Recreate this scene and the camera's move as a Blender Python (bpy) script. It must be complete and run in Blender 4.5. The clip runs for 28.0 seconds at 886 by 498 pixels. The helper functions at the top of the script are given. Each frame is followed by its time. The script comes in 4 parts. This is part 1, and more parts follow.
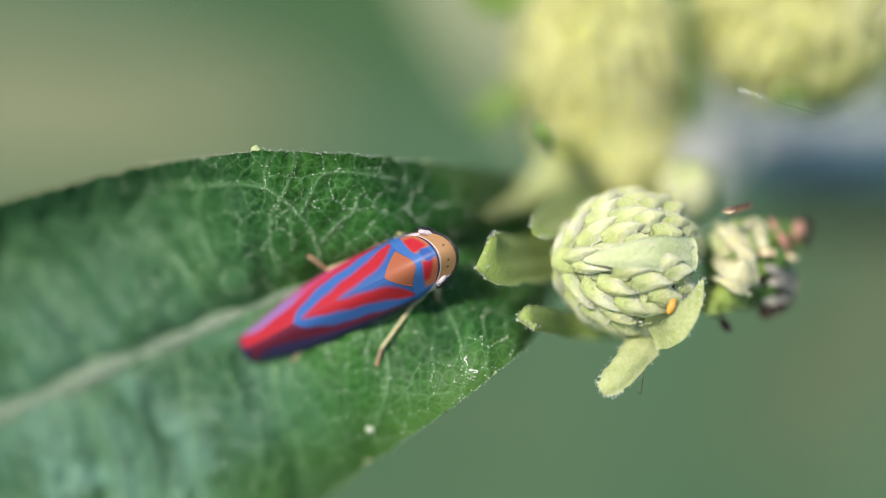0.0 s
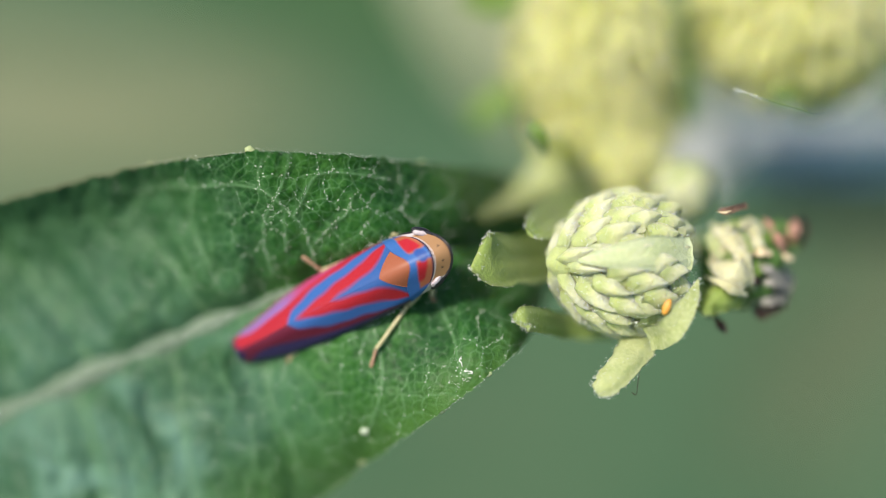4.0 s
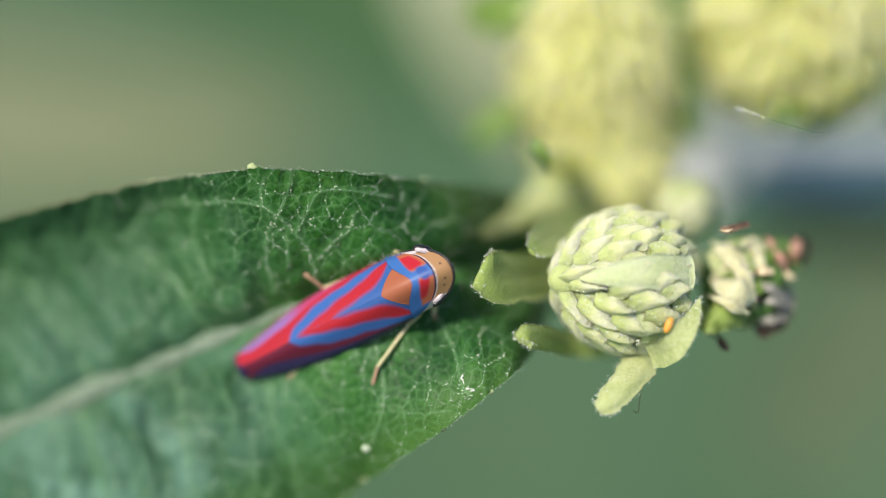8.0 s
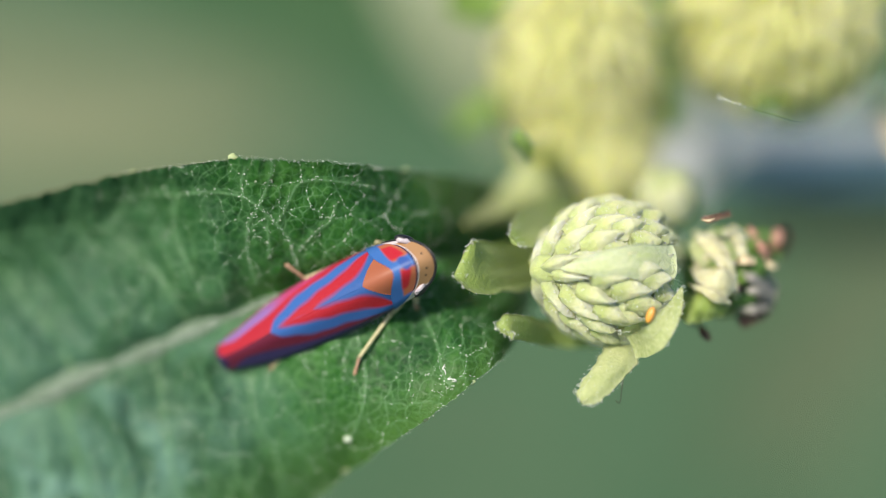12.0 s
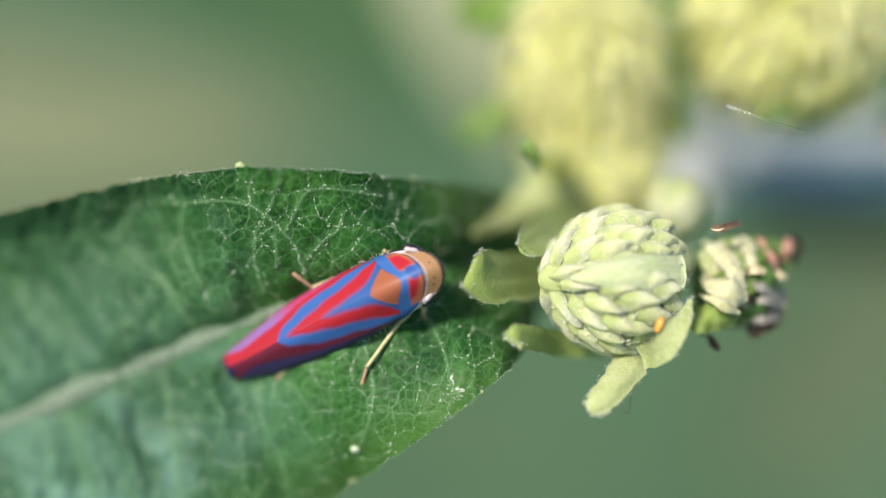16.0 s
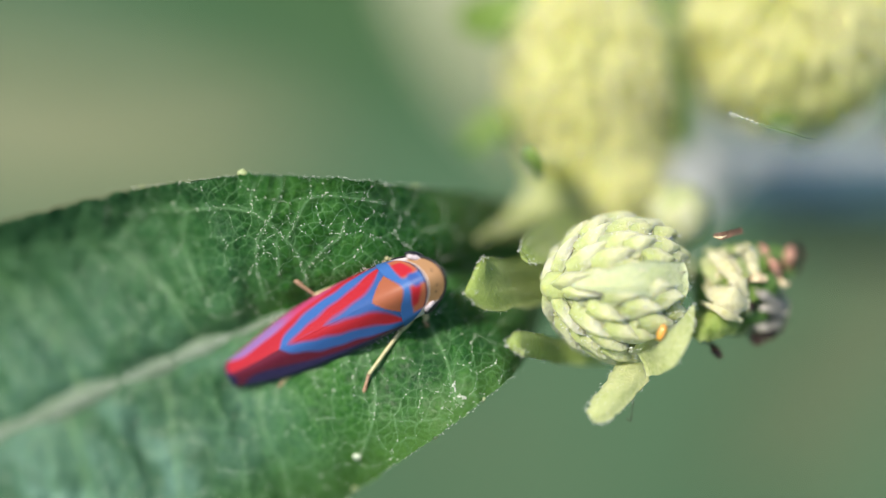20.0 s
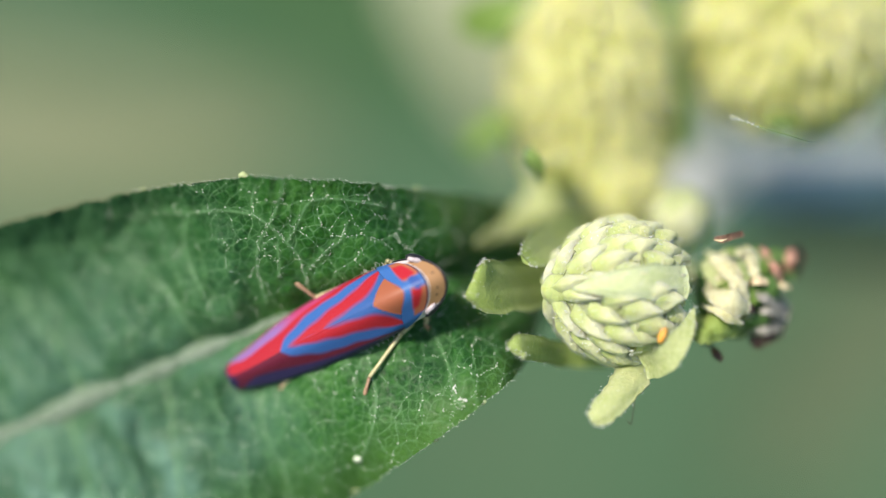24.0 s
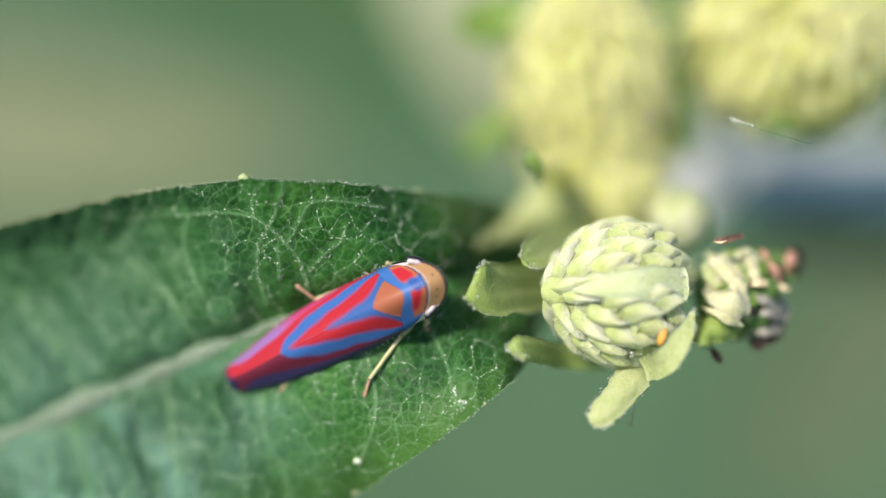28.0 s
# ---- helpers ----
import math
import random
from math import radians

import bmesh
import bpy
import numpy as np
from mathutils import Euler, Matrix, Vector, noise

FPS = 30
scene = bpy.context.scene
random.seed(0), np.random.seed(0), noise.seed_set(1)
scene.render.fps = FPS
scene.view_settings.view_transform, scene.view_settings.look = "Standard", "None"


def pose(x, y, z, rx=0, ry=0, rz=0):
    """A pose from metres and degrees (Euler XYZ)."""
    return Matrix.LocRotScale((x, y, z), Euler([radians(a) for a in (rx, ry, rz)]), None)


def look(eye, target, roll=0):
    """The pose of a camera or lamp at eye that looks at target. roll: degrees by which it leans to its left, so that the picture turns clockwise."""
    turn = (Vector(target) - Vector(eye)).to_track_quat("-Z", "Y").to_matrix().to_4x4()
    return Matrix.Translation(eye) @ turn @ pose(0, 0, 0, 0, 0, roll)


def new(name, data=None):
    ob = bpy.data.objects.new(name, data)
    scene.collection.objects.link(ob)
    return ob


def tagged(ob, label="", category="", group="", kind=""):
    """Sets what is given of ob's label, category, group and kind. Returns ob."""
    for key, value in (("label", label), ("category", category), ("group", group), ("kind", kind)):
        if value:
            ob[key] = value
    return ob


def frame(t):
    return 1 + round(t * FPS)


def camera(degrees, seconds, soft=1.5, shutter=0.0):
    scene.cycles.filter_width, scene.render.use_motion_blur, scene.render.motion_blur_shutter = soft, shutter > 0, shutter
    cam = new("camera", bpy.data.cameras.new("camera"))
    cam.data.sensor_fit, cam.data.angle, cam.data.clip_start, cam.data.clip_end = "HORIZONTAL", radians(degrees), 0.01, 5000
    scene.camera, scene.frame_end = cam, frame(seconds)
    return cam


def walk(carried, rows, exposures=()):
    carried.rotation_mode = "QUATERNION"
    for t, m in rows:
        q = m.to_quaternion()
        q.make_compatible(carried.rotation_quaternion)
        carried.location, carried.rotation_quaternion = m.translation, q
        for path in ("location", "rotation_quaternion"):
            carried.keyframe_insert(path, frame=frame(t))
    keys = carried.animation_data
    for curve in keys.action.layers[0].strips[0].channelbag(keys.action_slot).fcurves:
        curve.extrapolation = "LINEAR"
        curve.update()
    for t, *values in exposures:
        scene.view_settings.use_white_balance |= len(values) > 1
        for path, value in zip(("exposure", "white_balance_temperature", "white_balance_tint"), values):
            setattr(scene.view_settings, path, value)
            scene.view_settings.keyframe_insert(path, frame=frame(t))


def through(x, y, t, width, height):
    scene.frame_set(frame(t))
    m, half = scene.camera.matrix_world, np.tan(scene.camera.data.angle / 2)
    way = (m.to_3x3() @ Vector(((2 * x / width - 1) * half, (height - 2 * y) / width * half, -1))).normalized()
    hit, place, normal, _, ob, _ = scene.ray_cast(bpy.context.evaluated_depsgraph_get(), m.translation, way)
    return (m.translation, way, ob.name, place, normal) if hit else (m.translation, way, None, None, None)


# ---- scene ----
# The subject is a few centimetres wide. It is laid out in millimetres in the plane of sharp focus:
# x to the right, y up that plane, z towards the eye; FRAME puts that plane into the world.
REACH = 60.0                       # eye to the plane of sharp focus, mm
PITCH = 35.0                        # the eye looks down by this much
SPOT = Vector((0.0, 0.0, 0.62))     # middle of that plane above the ground, m
FRAME = Matrix.Translation(SPOT) @ pose(0, 0, 0, 90 - PITCH) @ Matrix.Scale(0.001, 4)

cam = camera(26.27, 28.0, soft=0.6)
cam.data.dof.use_dof = True
cam.data.dof.focus_distance = (REACH + 0.55) * 0.001
cam.data.dof.aperture_fstop = 9.8
cam.data.dof.aperture_blades = 0
# seconds, degrees of turn left, degrees of tilt up, millimetres forward, degrees of roll
ROWS = [
    (0.0, 0.3569, -0.7430, -0.656, -0.164),
    (0.5, 0.2566, -0.5866, -0.516, -0.105),
    (1.0, 0.2659, -0.5699, -0.593, -0.023),
    (1.5, 0.1835, -0.7146, -0.540, -0.187),
    (2.0, 0.2098, -0.5671, -0.496, -0.163),
    (2.5, -0.1980, -0.7570, -0.555, -0.093),
    (3.0, -0.2426, -0.6867, -0.418, -0.164),
    (3.5, -0.1566, -0.8212, -0.407, -0.193),
    (4.0, 0.1943, -0.7282, -0.430, -0.227),
    (4.5, 0.2178, -0.5649, -0.490, -0.191),
    (6.5, 0.1758, -0.3826, -0.462, 0.000),
    (7.0, 0.1519, -0.3783, -0.446, -0.050),
    (7.5, 0.2251, -0.2578, -0.439, -0.135),
    (8.0, 0.2578, -0.1953, -0.490, -0.064),
    (8.5, 0.3131, -0.1551, -0.535, -0.152),
    (9.0, 0.2500, -0.1433, -0.460, -0.029),
    (9.5, 0.1717, -0.1498, -0.453, -0.073),
    (10.0, 0.1266, -0.2629, -0.491, -0.155),
    (10.5, 0.0549, -0.4816, -0.494, -0.179),
    (11.0, 0.1170, -0.4317, -0.572, -0.325),
    (11.5, -0.1616, -0.4680, -0.413, -0.238),
    (13.5, -0.4863, -0.5130, -0.325, -0.130),
    (14.0, -0.9048, -0.4037, -0.347, -0.205),
    (14.5, -1.1271, -0.4210, -0.314, -0.129),
    (15.0, -1.2217, -0.2207, -0.069, -0.075),
    (15.1, -1.1204, -0.2202, -0.080, -0.082),
    (15.2, -0.9740, -0.2196, -0.097, -0.091),
    (15.3, -0.4786, -0.2173, -0.153, -0.123),
    (15.4, -0.1633, -0.2159, -0.189, -0.143),
    (15.5, -0.0957, -0.2156, -0.196, -0.148),
    (16.0, -0.0569, -0.2171, -0.069, -0.068),
    (16.5, -0.0108, -0.0978, -0.048, -0.089),
    (17.0, -0.0098, -0.0734, -0.051, -0.078),
    (17.5, -0.0124, -0.0603, -0.055, -0.042),
    (18.0, -0.0175, -0.0562, -0.054, -0.056),
    (18.5, -0.0212, -0.0327, -0.056, 0.001),
    (19.0, 0.0084, -0.0007, -0.048, -0.070),
    (19.5, 0.0251, 0.0126, -0.067, -0.042),
    (20.0, 0.0078, 0.0045, -0.065, -0.047),
    (20.5, 0.0063, 0.0053, -0.063, -0.053),
    (21.0, -0.0204, 0.0226, -0.052, -0.060),
    (21.5, 0.0315, 0.0563, -0.056, -0.048),
    (23.5, -0.0063, 0.0675, -0.059, -0.001),
    (24.0, 0.0339, 0.0872, -0.079, 0.019),
    (24.5, 0.0589, 0.0946, -0.073, -0.010),
    (25.0, 0.0332, 0.0917, -0.056, -0.040),
    (25.5, 0.0181, 0.1112, -0.077, -0.017),
    (26.0, 0.0032, 0.1142, -0.088, 0.022),
    (26.5, 0.0049, 0.1204, -0.086, -0.025),
    (27.0, 0.0026, 0.1437, -0.073, -0.004),
    (27.5, 0.0003, 0.1455, -0.048, -0.001),
    (28.0, 0.0278, 0.1463, -0.103, -0.017),
]
EYE = pose(*SPOT) @ pose(0, 0, 0, 90 - PITCH) @ pose(0, 0, REACH * 0.001)
walk(cam, [(t, EYE @ pose(0, 0, -0.001 * ahead, tilt, turn, roll)) for t, turn, tilt, ahead, roll in ROWS],
     exposures=[(0.0, 0.20), (14.6, 0.20), (15.0, 0.28), (20.0, 0.28), (28.0, 0.32)])

# ---- light: late-morning sun through thin haze over the eye's left shoulder ----
SUN = (FRAME.to_3x3() @ Vector((-0.41, 0.42, 0.81))).normalized()
world = bpy.data.worlds.new("sky")
scene.world = world
world.use_nodes = True
sky = world.node_tree.nodes.new("ShaderNodeTexSky")
sky.sky_type, sky.sun_disc = "NISHITA", False
sky.sun_elevation, sky.sun_rotation = math.asin(SUN.z), math.atan2(SUN.x, SUN.y)
sky.air_density, sky.dust_density = 1.0, 1.5
back = world.node_tree.nodes["Background"]
back.inputs["Strength"].default_value = 0.125
world.node_tree.links.new(sky.outputs[0], back.inputs["Color"])
sun = new("sun", bpy.data.lights.new("sun", "SUN"))
sun.data.energy, sun.data.angle, sun.data.color = 4.3, radians(8.0), (1.0, 0.92, 0.77)
sun.matrix_world = look(SPOT + SUN * 2.0, SPOT)

# ---- small tools ----
rng = np.random.default_rng(7)


def plan(x, y, z=0.0):
    """A place of the layout: x to the right and y down from its corner, 56 to the millimetre; z millimetres towards the eye."""
    k = (1 - z / REACH) / 56.0
    return np.array([(x - 784) * k, (441 - y) * k, z])


BASE = {}


def thing(name, base, label, category, group="", kind=""):
    """An empty at the foot of a thing, to carry its parts."""
    ob = new(name)
    ob.empty_display_size = 0.001
    ob.location = FRAME @ Vector(base)
    BASE[ob] = ob.location.copy()
    return tagged(ob, label, category, group, kind)


def link(name, verts, faces, material, base, smooth=True, colours=None):
    m = np.array(FRAME)
    v = np.asarray(verts, float) @ m[:3, :3].T + m[:3, 3] - np.array(base)
    data = bpy.data.meshes.new(name)
    data.from_pydata(v.tolist(), [], [tuple(f) for f in faces])
    if smooth:
        data.polygons.foreach_set("use_smooth", [True] * len(data.polygons))
    if colours is not None:
        layer = data.color_attributes.new("tint", "FLOAT_COLOR", "POINT")
        c = np.ones((len(v), 4), np.float32)
        c[:, :3] = colours
        layer.data.foreach_set("color", c.ravel())
    data.materials.append(material)
    data.update()
    return new(name, data)


def part(name, shape, material, parent, label="", smooth=True, kind=""):
    """One mesh under a thing or a part. shape: verts, faces and, where it is patterned, colours."""
    ob = link(name, shape[0], shape[1], material, BASE[parent], smooth, shape[2] if len(shape) > 2 else None)
    ob.parent = parent
    BASE[ob] = BASE[parent]
    return tagged(ob, label, kind=kind)


def join(shapes):
    verts, faces, n = [], [], 0
    for v, f in shapes:
        verts.append(np.asarray(v, float))
        faces += [tuple(i + n for i in q) for q in f]
        n += len(v)
    return np.concatenate(verts), faces


def sheet_faces(nu, nv, wrap=False):
    k = nv if wrap else nv - 1
    return [(i * nv + j, (i + 1) * nv + j, (i + 1) * nv + (j + 1) % nv, i * nv + (j + 1) % nv) for i in range(nu - 1) for j in range(k)]


def unit(v):
    return np.asarray(v, float) / max(np.linalg.norm(v), 1e-12)


def smooth_line(points, n):
    """A Catmull-Rom line through the points (any number of columns), n places along it."""
    p = np.asarray(points, float)
    p = np.vstack([2 * p[0] - p[1], p, 2 * p[-1] - p[-2]])
    t = np.linspace(0, len(p) - 3, n)
    i = np.minimum(t.astype(int), len(p) - 4)
    f = (t - i)[:, None]
    a, b, c, d = p[i], p[i + 1], p[i + 2], p[i + 3]
    return 0.5 * (2 * b + (c - a) * f + (2 * a - 5 * b + 4 * c - d) * f ** 2 + (3 * b - a - 3 * c + d) * f ** 3)


def curve(x, places, values):
    """A smooth curve through the values at those places."""
    line = smooth_line(np.column_stack([places, values]), 400)
    return np.interp(x, np.maximum.accumulate(line[:, 0]), line[:, 1])


def tube(points, radii, n=10, steps=24, flat=1.0):
    """A round, tapering, capped stalk through the points."""
    rows = smooth_line(np.column_stack([np.asarray(points, float), np.broadcast_to(radii, len(points))]), steps)
    p, r = rows[:, :3], np.maximum(rows[:, 3], 1e-4)
    d = np.gradient(p, axis=0)
    side = np.array([0.31, 0.2, 0.93])
    verts = []
    for q, w, e in zip(p, r, d):
        e = unit(e)
        side = unit(side - e * (side @ e))
        up = np.cross(e, side)
        for j in range(n):
            a = 2 * math.pi * j / n
            verts.append(q + w * (math.cos(a) * side * flat + math.sin(a) * up))
    faces = sheet_faces(steps, n, True)
    faces += [tuple(range(n))[::-1], tuple(range((steps - 1) * n, steps * n))]
    return np.array(verts), faces


def blob(centre, radii, axes=None, nu=14, nv=20, rough=0.0, seed=0.0, pinch=0.0):
    """A rounded lump with an uneven skin. axes: three rows, the lump's own directions."""
    axes = np.eye(3) if axes is None else np.asarray(axes)
    verts = []
    for i in range(nu):
        a = math.pi * (i + 0.02) / (nu - 0.96)
        for j in range(nv):
            b = 2 * math.pi * j / nv
            d = np.array([math.cos(a), math.sin(a) * math.cos(b), math.sin(a) * math.sin(b)])
            k = 1 + rough * noise.noise(Vector(d * 2.3 + seed))
            taper = 1 - pinch * 0.5 * (1 + d[0])
            d = d * k * np.asarray(radii)
            d[1:] *= taper
            verts.append(np.asarray(centre) + d @ axes)
    faces = sheet_faces(nu, nv, True)
    faces += [tuple(range(nv))[::-1], tuple(range((nu - 1) * nv, nu * nv))]
    return np.array(verts), faces


def ribbon(points, widths, facing, thick=0.12, cup=0.25, nu=18, nv=9, ragged=0.0, seed=0.0):
    """A leafy strip with thickness along the points; cup bends its edges towards the way it faces."""
    rows = smooth_line(np.column_stack([np.asarray(points, float), widths]), nu)
    p, w = rows[:, :3], np.maximum(rows[:, 3], 0.02)
    d = np.gradient(p, axis=0)
    top, low = [], []
    for i in range(nu):
        e = unit(d[i])
        f = np.asarray(facing, float)
        f = unit(f - e * (f @ e))
        side = np.cross(f, e)
        for j in range(nv):
            s = 2 * j / (nv - 1) - 1
            r = 1 + ragged * noise.noise(Vector((i * 0.9 + seed, s * 2, seed))) * abs(s)
            q = p[i] + side * s * w[i] * 0.5 * r + f * (cup * w[i] * s * s * 0.5 - 0.04 * w[i] * math.exp(-(s / 0.12) ** 2))
            q = q + f * 0.04 * w[i] * noise.noise(Vector(q * 0.8 + seed))
            h = thick * (1 - 0.75 * s * s)
            top.append(q + f * h * 0.5)
            low.append(q - f * h * 0.5)
    n = nu * nv
    faces = sheet_faces(nu, nv) + [tuple(k + n for k in q[::-1]) for q in sheet_faces(nu, nv)]
    ring = [j for j in range(nv)] + [i * nv + nv - 1 for i in range(1, nu)] + [(nu - 1) * nv + j for j in range(nv - 2, -1, -1)] + [i * nv for i in range(nu - 2, 0, -1)]
    for a, b in zip(ring, ring[1:] + ring[:1]):
        faces.append((b, a, a + n, b + n))
    return np.array(top + low), faces


def hairs(roots, ways, lengths, radius=0.012, bend=0.3):
    """Fine three-sided hairs, bent once."""
    verts, faces = [], []
    for r, w, l in zip(roots, ways, lengths):
        w = unit(w)
        s = unit(np.cross(w, rng.normal(size=3)))
        u = np.cross(w, s)
        k = len(verts)
        mid = r + w * l * 0.55 + s * bend * l * 0.25
        tip = r + w * l * 0.95 + s * bend * l * 0.7
        for c, q in ((r, 1.0), (mid, 0.75)):
            for a in (0, 2.094, 4.189):
                verts.append(c + radius * q * (math.cos(a) * s + math.sin(a) * u))
        verts.append(tip)
        for a in range(3):
            b = (a + 1) % 3
            faces += [(k + a, k + b, k + 3 + b, k + 3 + a), (k + 3 + a, k + 3 + b, k + 6)]
    return np.array(verts), faces

# ---- materials ----
def nodes_of(name):
    m = bpy.data.materials.new(name)
    m.use_nodes = True
    t = m.node_tree
    return m, t, t.nodes["Principled BSDF"], t.nodes["Material Output"]


def grain(t, scale, detail=4.0, warp=0.0):
    """Noise of so many waves to the millimetre."""
    co = t.nodes.new("ShaderNodeTexCoord")
    n = t.nodes.new("ShaderNodeTexNoise")
    n.inputs["Scale"].default_value = scale * 1000.0
    n.inputs["Detail"].default_value = detail
    n.inputs["Distortion"].default_value = warp
    t.links.new(co.outputs["Object"], n.inputs["Vector"])
    return n.outputs["Fac"]


def ramp(t, fac, stops):
    r = t.nodes.new("ShaderNodeValToRGB")
    while len(r.color_ramp.elements) < len(stops):
        r.color_ramp.elements.new(0.5)
    for e, (at, c) in zip(r.color_ramp.elements, stops):
        e.position, e.color = at, (*c, 1)
    t.links.new(fac, r.inputs["Fac"])
    return r.outputs["Color"]


def mix(t, fac, a, b, kind="MIX"):
    m = t.nodes.new("ShaderNodeMix")
    m.data_type, m.blend_type = "RGBA", kind
    for sock, value in ((m.inputs[0], fac), (m.inputs[6], a), (m.inputs[7], b)):
        if isinstance(value, (int, float)):
            sock.default_value = value
        elif isinstance(value, tuple):
            sock.default_value = (*value, 1)
        else:
            t.links.new(value, sock)
    return m.outputs[2]


def arith(t, kind, a, b):
    m = t.nodes.new("ShaderNodeMath")
    m.operation = kind
    for sock, value in zip(m.inputs, (a, b)):
        if isinstance(value, (int, float)):
            sock.default_value = value
        else:
            t.links.new(value, sock)
    return m.outputs[0]


def relief(t, bsdf, height, depth):
    """Bump of so many millimetres."""
    b = t.nodes.new("ShaderNodeBump")
    b.inputs["Distance"].default_value = depth * 0.001
    b.inputs["Strength"].default_value = 1.0
    t.links.new(height, b.inputs["Height"])
    t.links.new(b.outputs[0], bsdf.inputs["Normal"])
    return b.outputs[0]


def see_through(t, bsdf, out, colour, share, normal=None):
    """Light that comes through from the back, as in a leaf."""
    tr = t.nodes.new("ShaderNodeBsdfTranslucent")
    if isinstance(colour, tuple):
        tr.inputs["Color"].default_value = (*colour, 1)
    else:
        t.links.new(colour, tr.inputs["Color"])
    if normal is not None:
        t.links.new(normal, tr.inputs["Normal"])
    m = t.nodes.new("ShaderNodeMixShader")
    m.inputs[0].default_value = share
    t.links.new(bsdf.outputs[0], m.inputs[1])
    t.links.new(tr.outputs[0], m.inputs[2])
    t.links.new(m.outputs[0], out.inputs["Surface"])


def plant_skin(name, dark, pale, rough=0.5, broad=0.5, fine=6.0, bump=0.03, through=0.2, sheen=0.0, spec=0.4, soft=0.0, root=None):
    """Living plant tissue: two scales of tint, fine relief and some light through it. root: the colour at the foot of a scale."""
    m, t, b, out = nodes_of(name)
    a, c = grain(t, broad, 3), grain(t, fine, 5)
    col = ramp(t, arith(t, "ADD", arith(t, "MULTIPLY", a, 0.6), arith(t, "MULTIPLY", c, 0.4)), [(0.34, dark), (0.66, pale)])
    info = t.nodes.new("ShaderNodeObjectInfo")
    col = mix(t, arith(t, "MULTIPLY", info.outputs["Random"], 0.35), col, pale)
    if root is not None:
        place = t.nodes.new("ShaderNodeAttribute")
        place.attribute_name = "tint"
        way = t.nodes.new("ShaderNodeSeparateColor")
        t.links.new(place.outputs["Color"], way.inputs[0])
        col = mix(t, ramp(t, way.outputs[0], [(0.22, (0.8, 0.8, 0.8)), (0.50, (0, 0, 0))]), col, root)
    t.links.new(col, b.inputs["Base Color"])
    b.inputs["Roughness"].default_value = rough
    b.inputs["Specular IOR Level"].default_value = spec
    b.inputs["Sheen Weight"].default_value = sheen
    b.inputs["Subsurface Weight"].default_value = soft
    b.inputs["Subsurface Radius"].default_value = (0.9, 0.8, 0.35)
    b.inputs["Subsurface Scale"].default_value = 0.0006
    n = relief(t, b, c, bump)
    see_through(t, b, out, col, through, n)
    return m


def leaf_skin():
    """Dark green blade, bluish sky sheen and waxy bloom coloured in to its left and below; the mesh carries how much
    vein (red), and the place along (green) and across (blue).
    """
    m, t, b, out = nodes_of("leaf_blade")
    near = t.nodes.new("ShaderNodeAttribute")
    near.attribute_name = "tint"
    part_of = t.nodes.new("ShaderNodeSeparateColor")
    t.links.new(near.outputs["Color"], part_of.inputs[0])
    fine = grain(t, 5.0, 4)
    body = ramp(t, arith(t, "ADD", arith(t, "MULTIPLY", grain(t, 0.3, 3), 0.55), arith(t, "MULTIPLY", fine, 0.45)),
                [(0.36, (0.006, 0.048, 0.006)), (0.50, (0.023, 0.117, 0.014)), (0.64, (0.064, 0.205, 0.034))])
    # bluish sky sheen put into the colour, with waxy bloom, fading right and upward
    bloom_sheen = ramp(t, grain(t, 0.40, 4, 0.7), [(0.38, (0.15, 0.15, 0.15)), (0.66, (1, 1, 1))])
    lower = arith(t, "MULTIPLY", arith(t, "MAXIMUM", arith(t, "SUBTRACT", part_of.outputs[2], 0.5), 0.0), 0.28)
    leftward = ramp(t, arith(t, "SUBTRACT", part_of.outputs[1], lower), [(0.24, (0.90, 0.90, 0.90)), (0.50, (0.06, 0.06, 0.06))])
    # darker blue-green towards the left
    body = mix(t, arith(t, "MULTIPLY", leftward, 0.85), body, mix(t, fine, (0.015, 0.062, 0.029), (0.045, 0.118, 0.066)))
    leftward = arith(t, "MULTIPLY", leftward, ramp(t, part_of.outputs[2], [(0.14, (0, 0, 0)), (0.34, (0.30, 0.30, 0.30)), (0.50, (0.6, 0.6, 0.6)), (0.62, (1, 1, 1))]))
    body = mix(t, arith(t, "MULTIPLY", bloom_sheen, leftward), body, (0.172, 0.328, 0.268))
    rim = ramp(t, part_of.outputs[2], [(0.80, (0, 0, 0)), (0.98, (0.65, 0.65, 0.65))])
    body = mix(t, rim, body, (0.105, 0.235, 0.048))
    dust = ramp(t, grain(t, 1.6, 5, 0.4), [(0.52, (0, 0, 0)), (0.75, (1, 1, 1))])
    body = mix(t, arith(t, "MULTIPLY", dust, 0.30), body, (0.075, 0.18, 0.075))
    vein = (0.21, 0.40, 0.19)
    patchy = arith(t, "MULTIPLY", part_of.outputs[0], arith(t, "ADD", arith(t, "MULTIPLY", grain(t, 6.0, 3), 1.2), 0.25))
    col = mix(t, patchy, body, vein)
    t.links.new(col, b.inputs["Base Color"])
    rough = ramp(t, fine, [(0.35, (0.34, 0.34, 0.34)), (0.7, (0.58, 0.58, 0.58))])
    t.links.new(rough, b.inputs["Roughness"])
    b.inputs["Specular IOR Level"].default_value = 0.24
    h = arith(t, "ADD", arith(t, "MULTIPLY", fine, 0.9), arith(t, "MULTIPLY", grain(t, 13.0, 3), 0.4))
    n = relief(t, b, h, 0.06)
    see_through(t, b, out, mix(t, 0.6, col, (0.12, 0.32, 0.035)), 0.30, n)
    return m


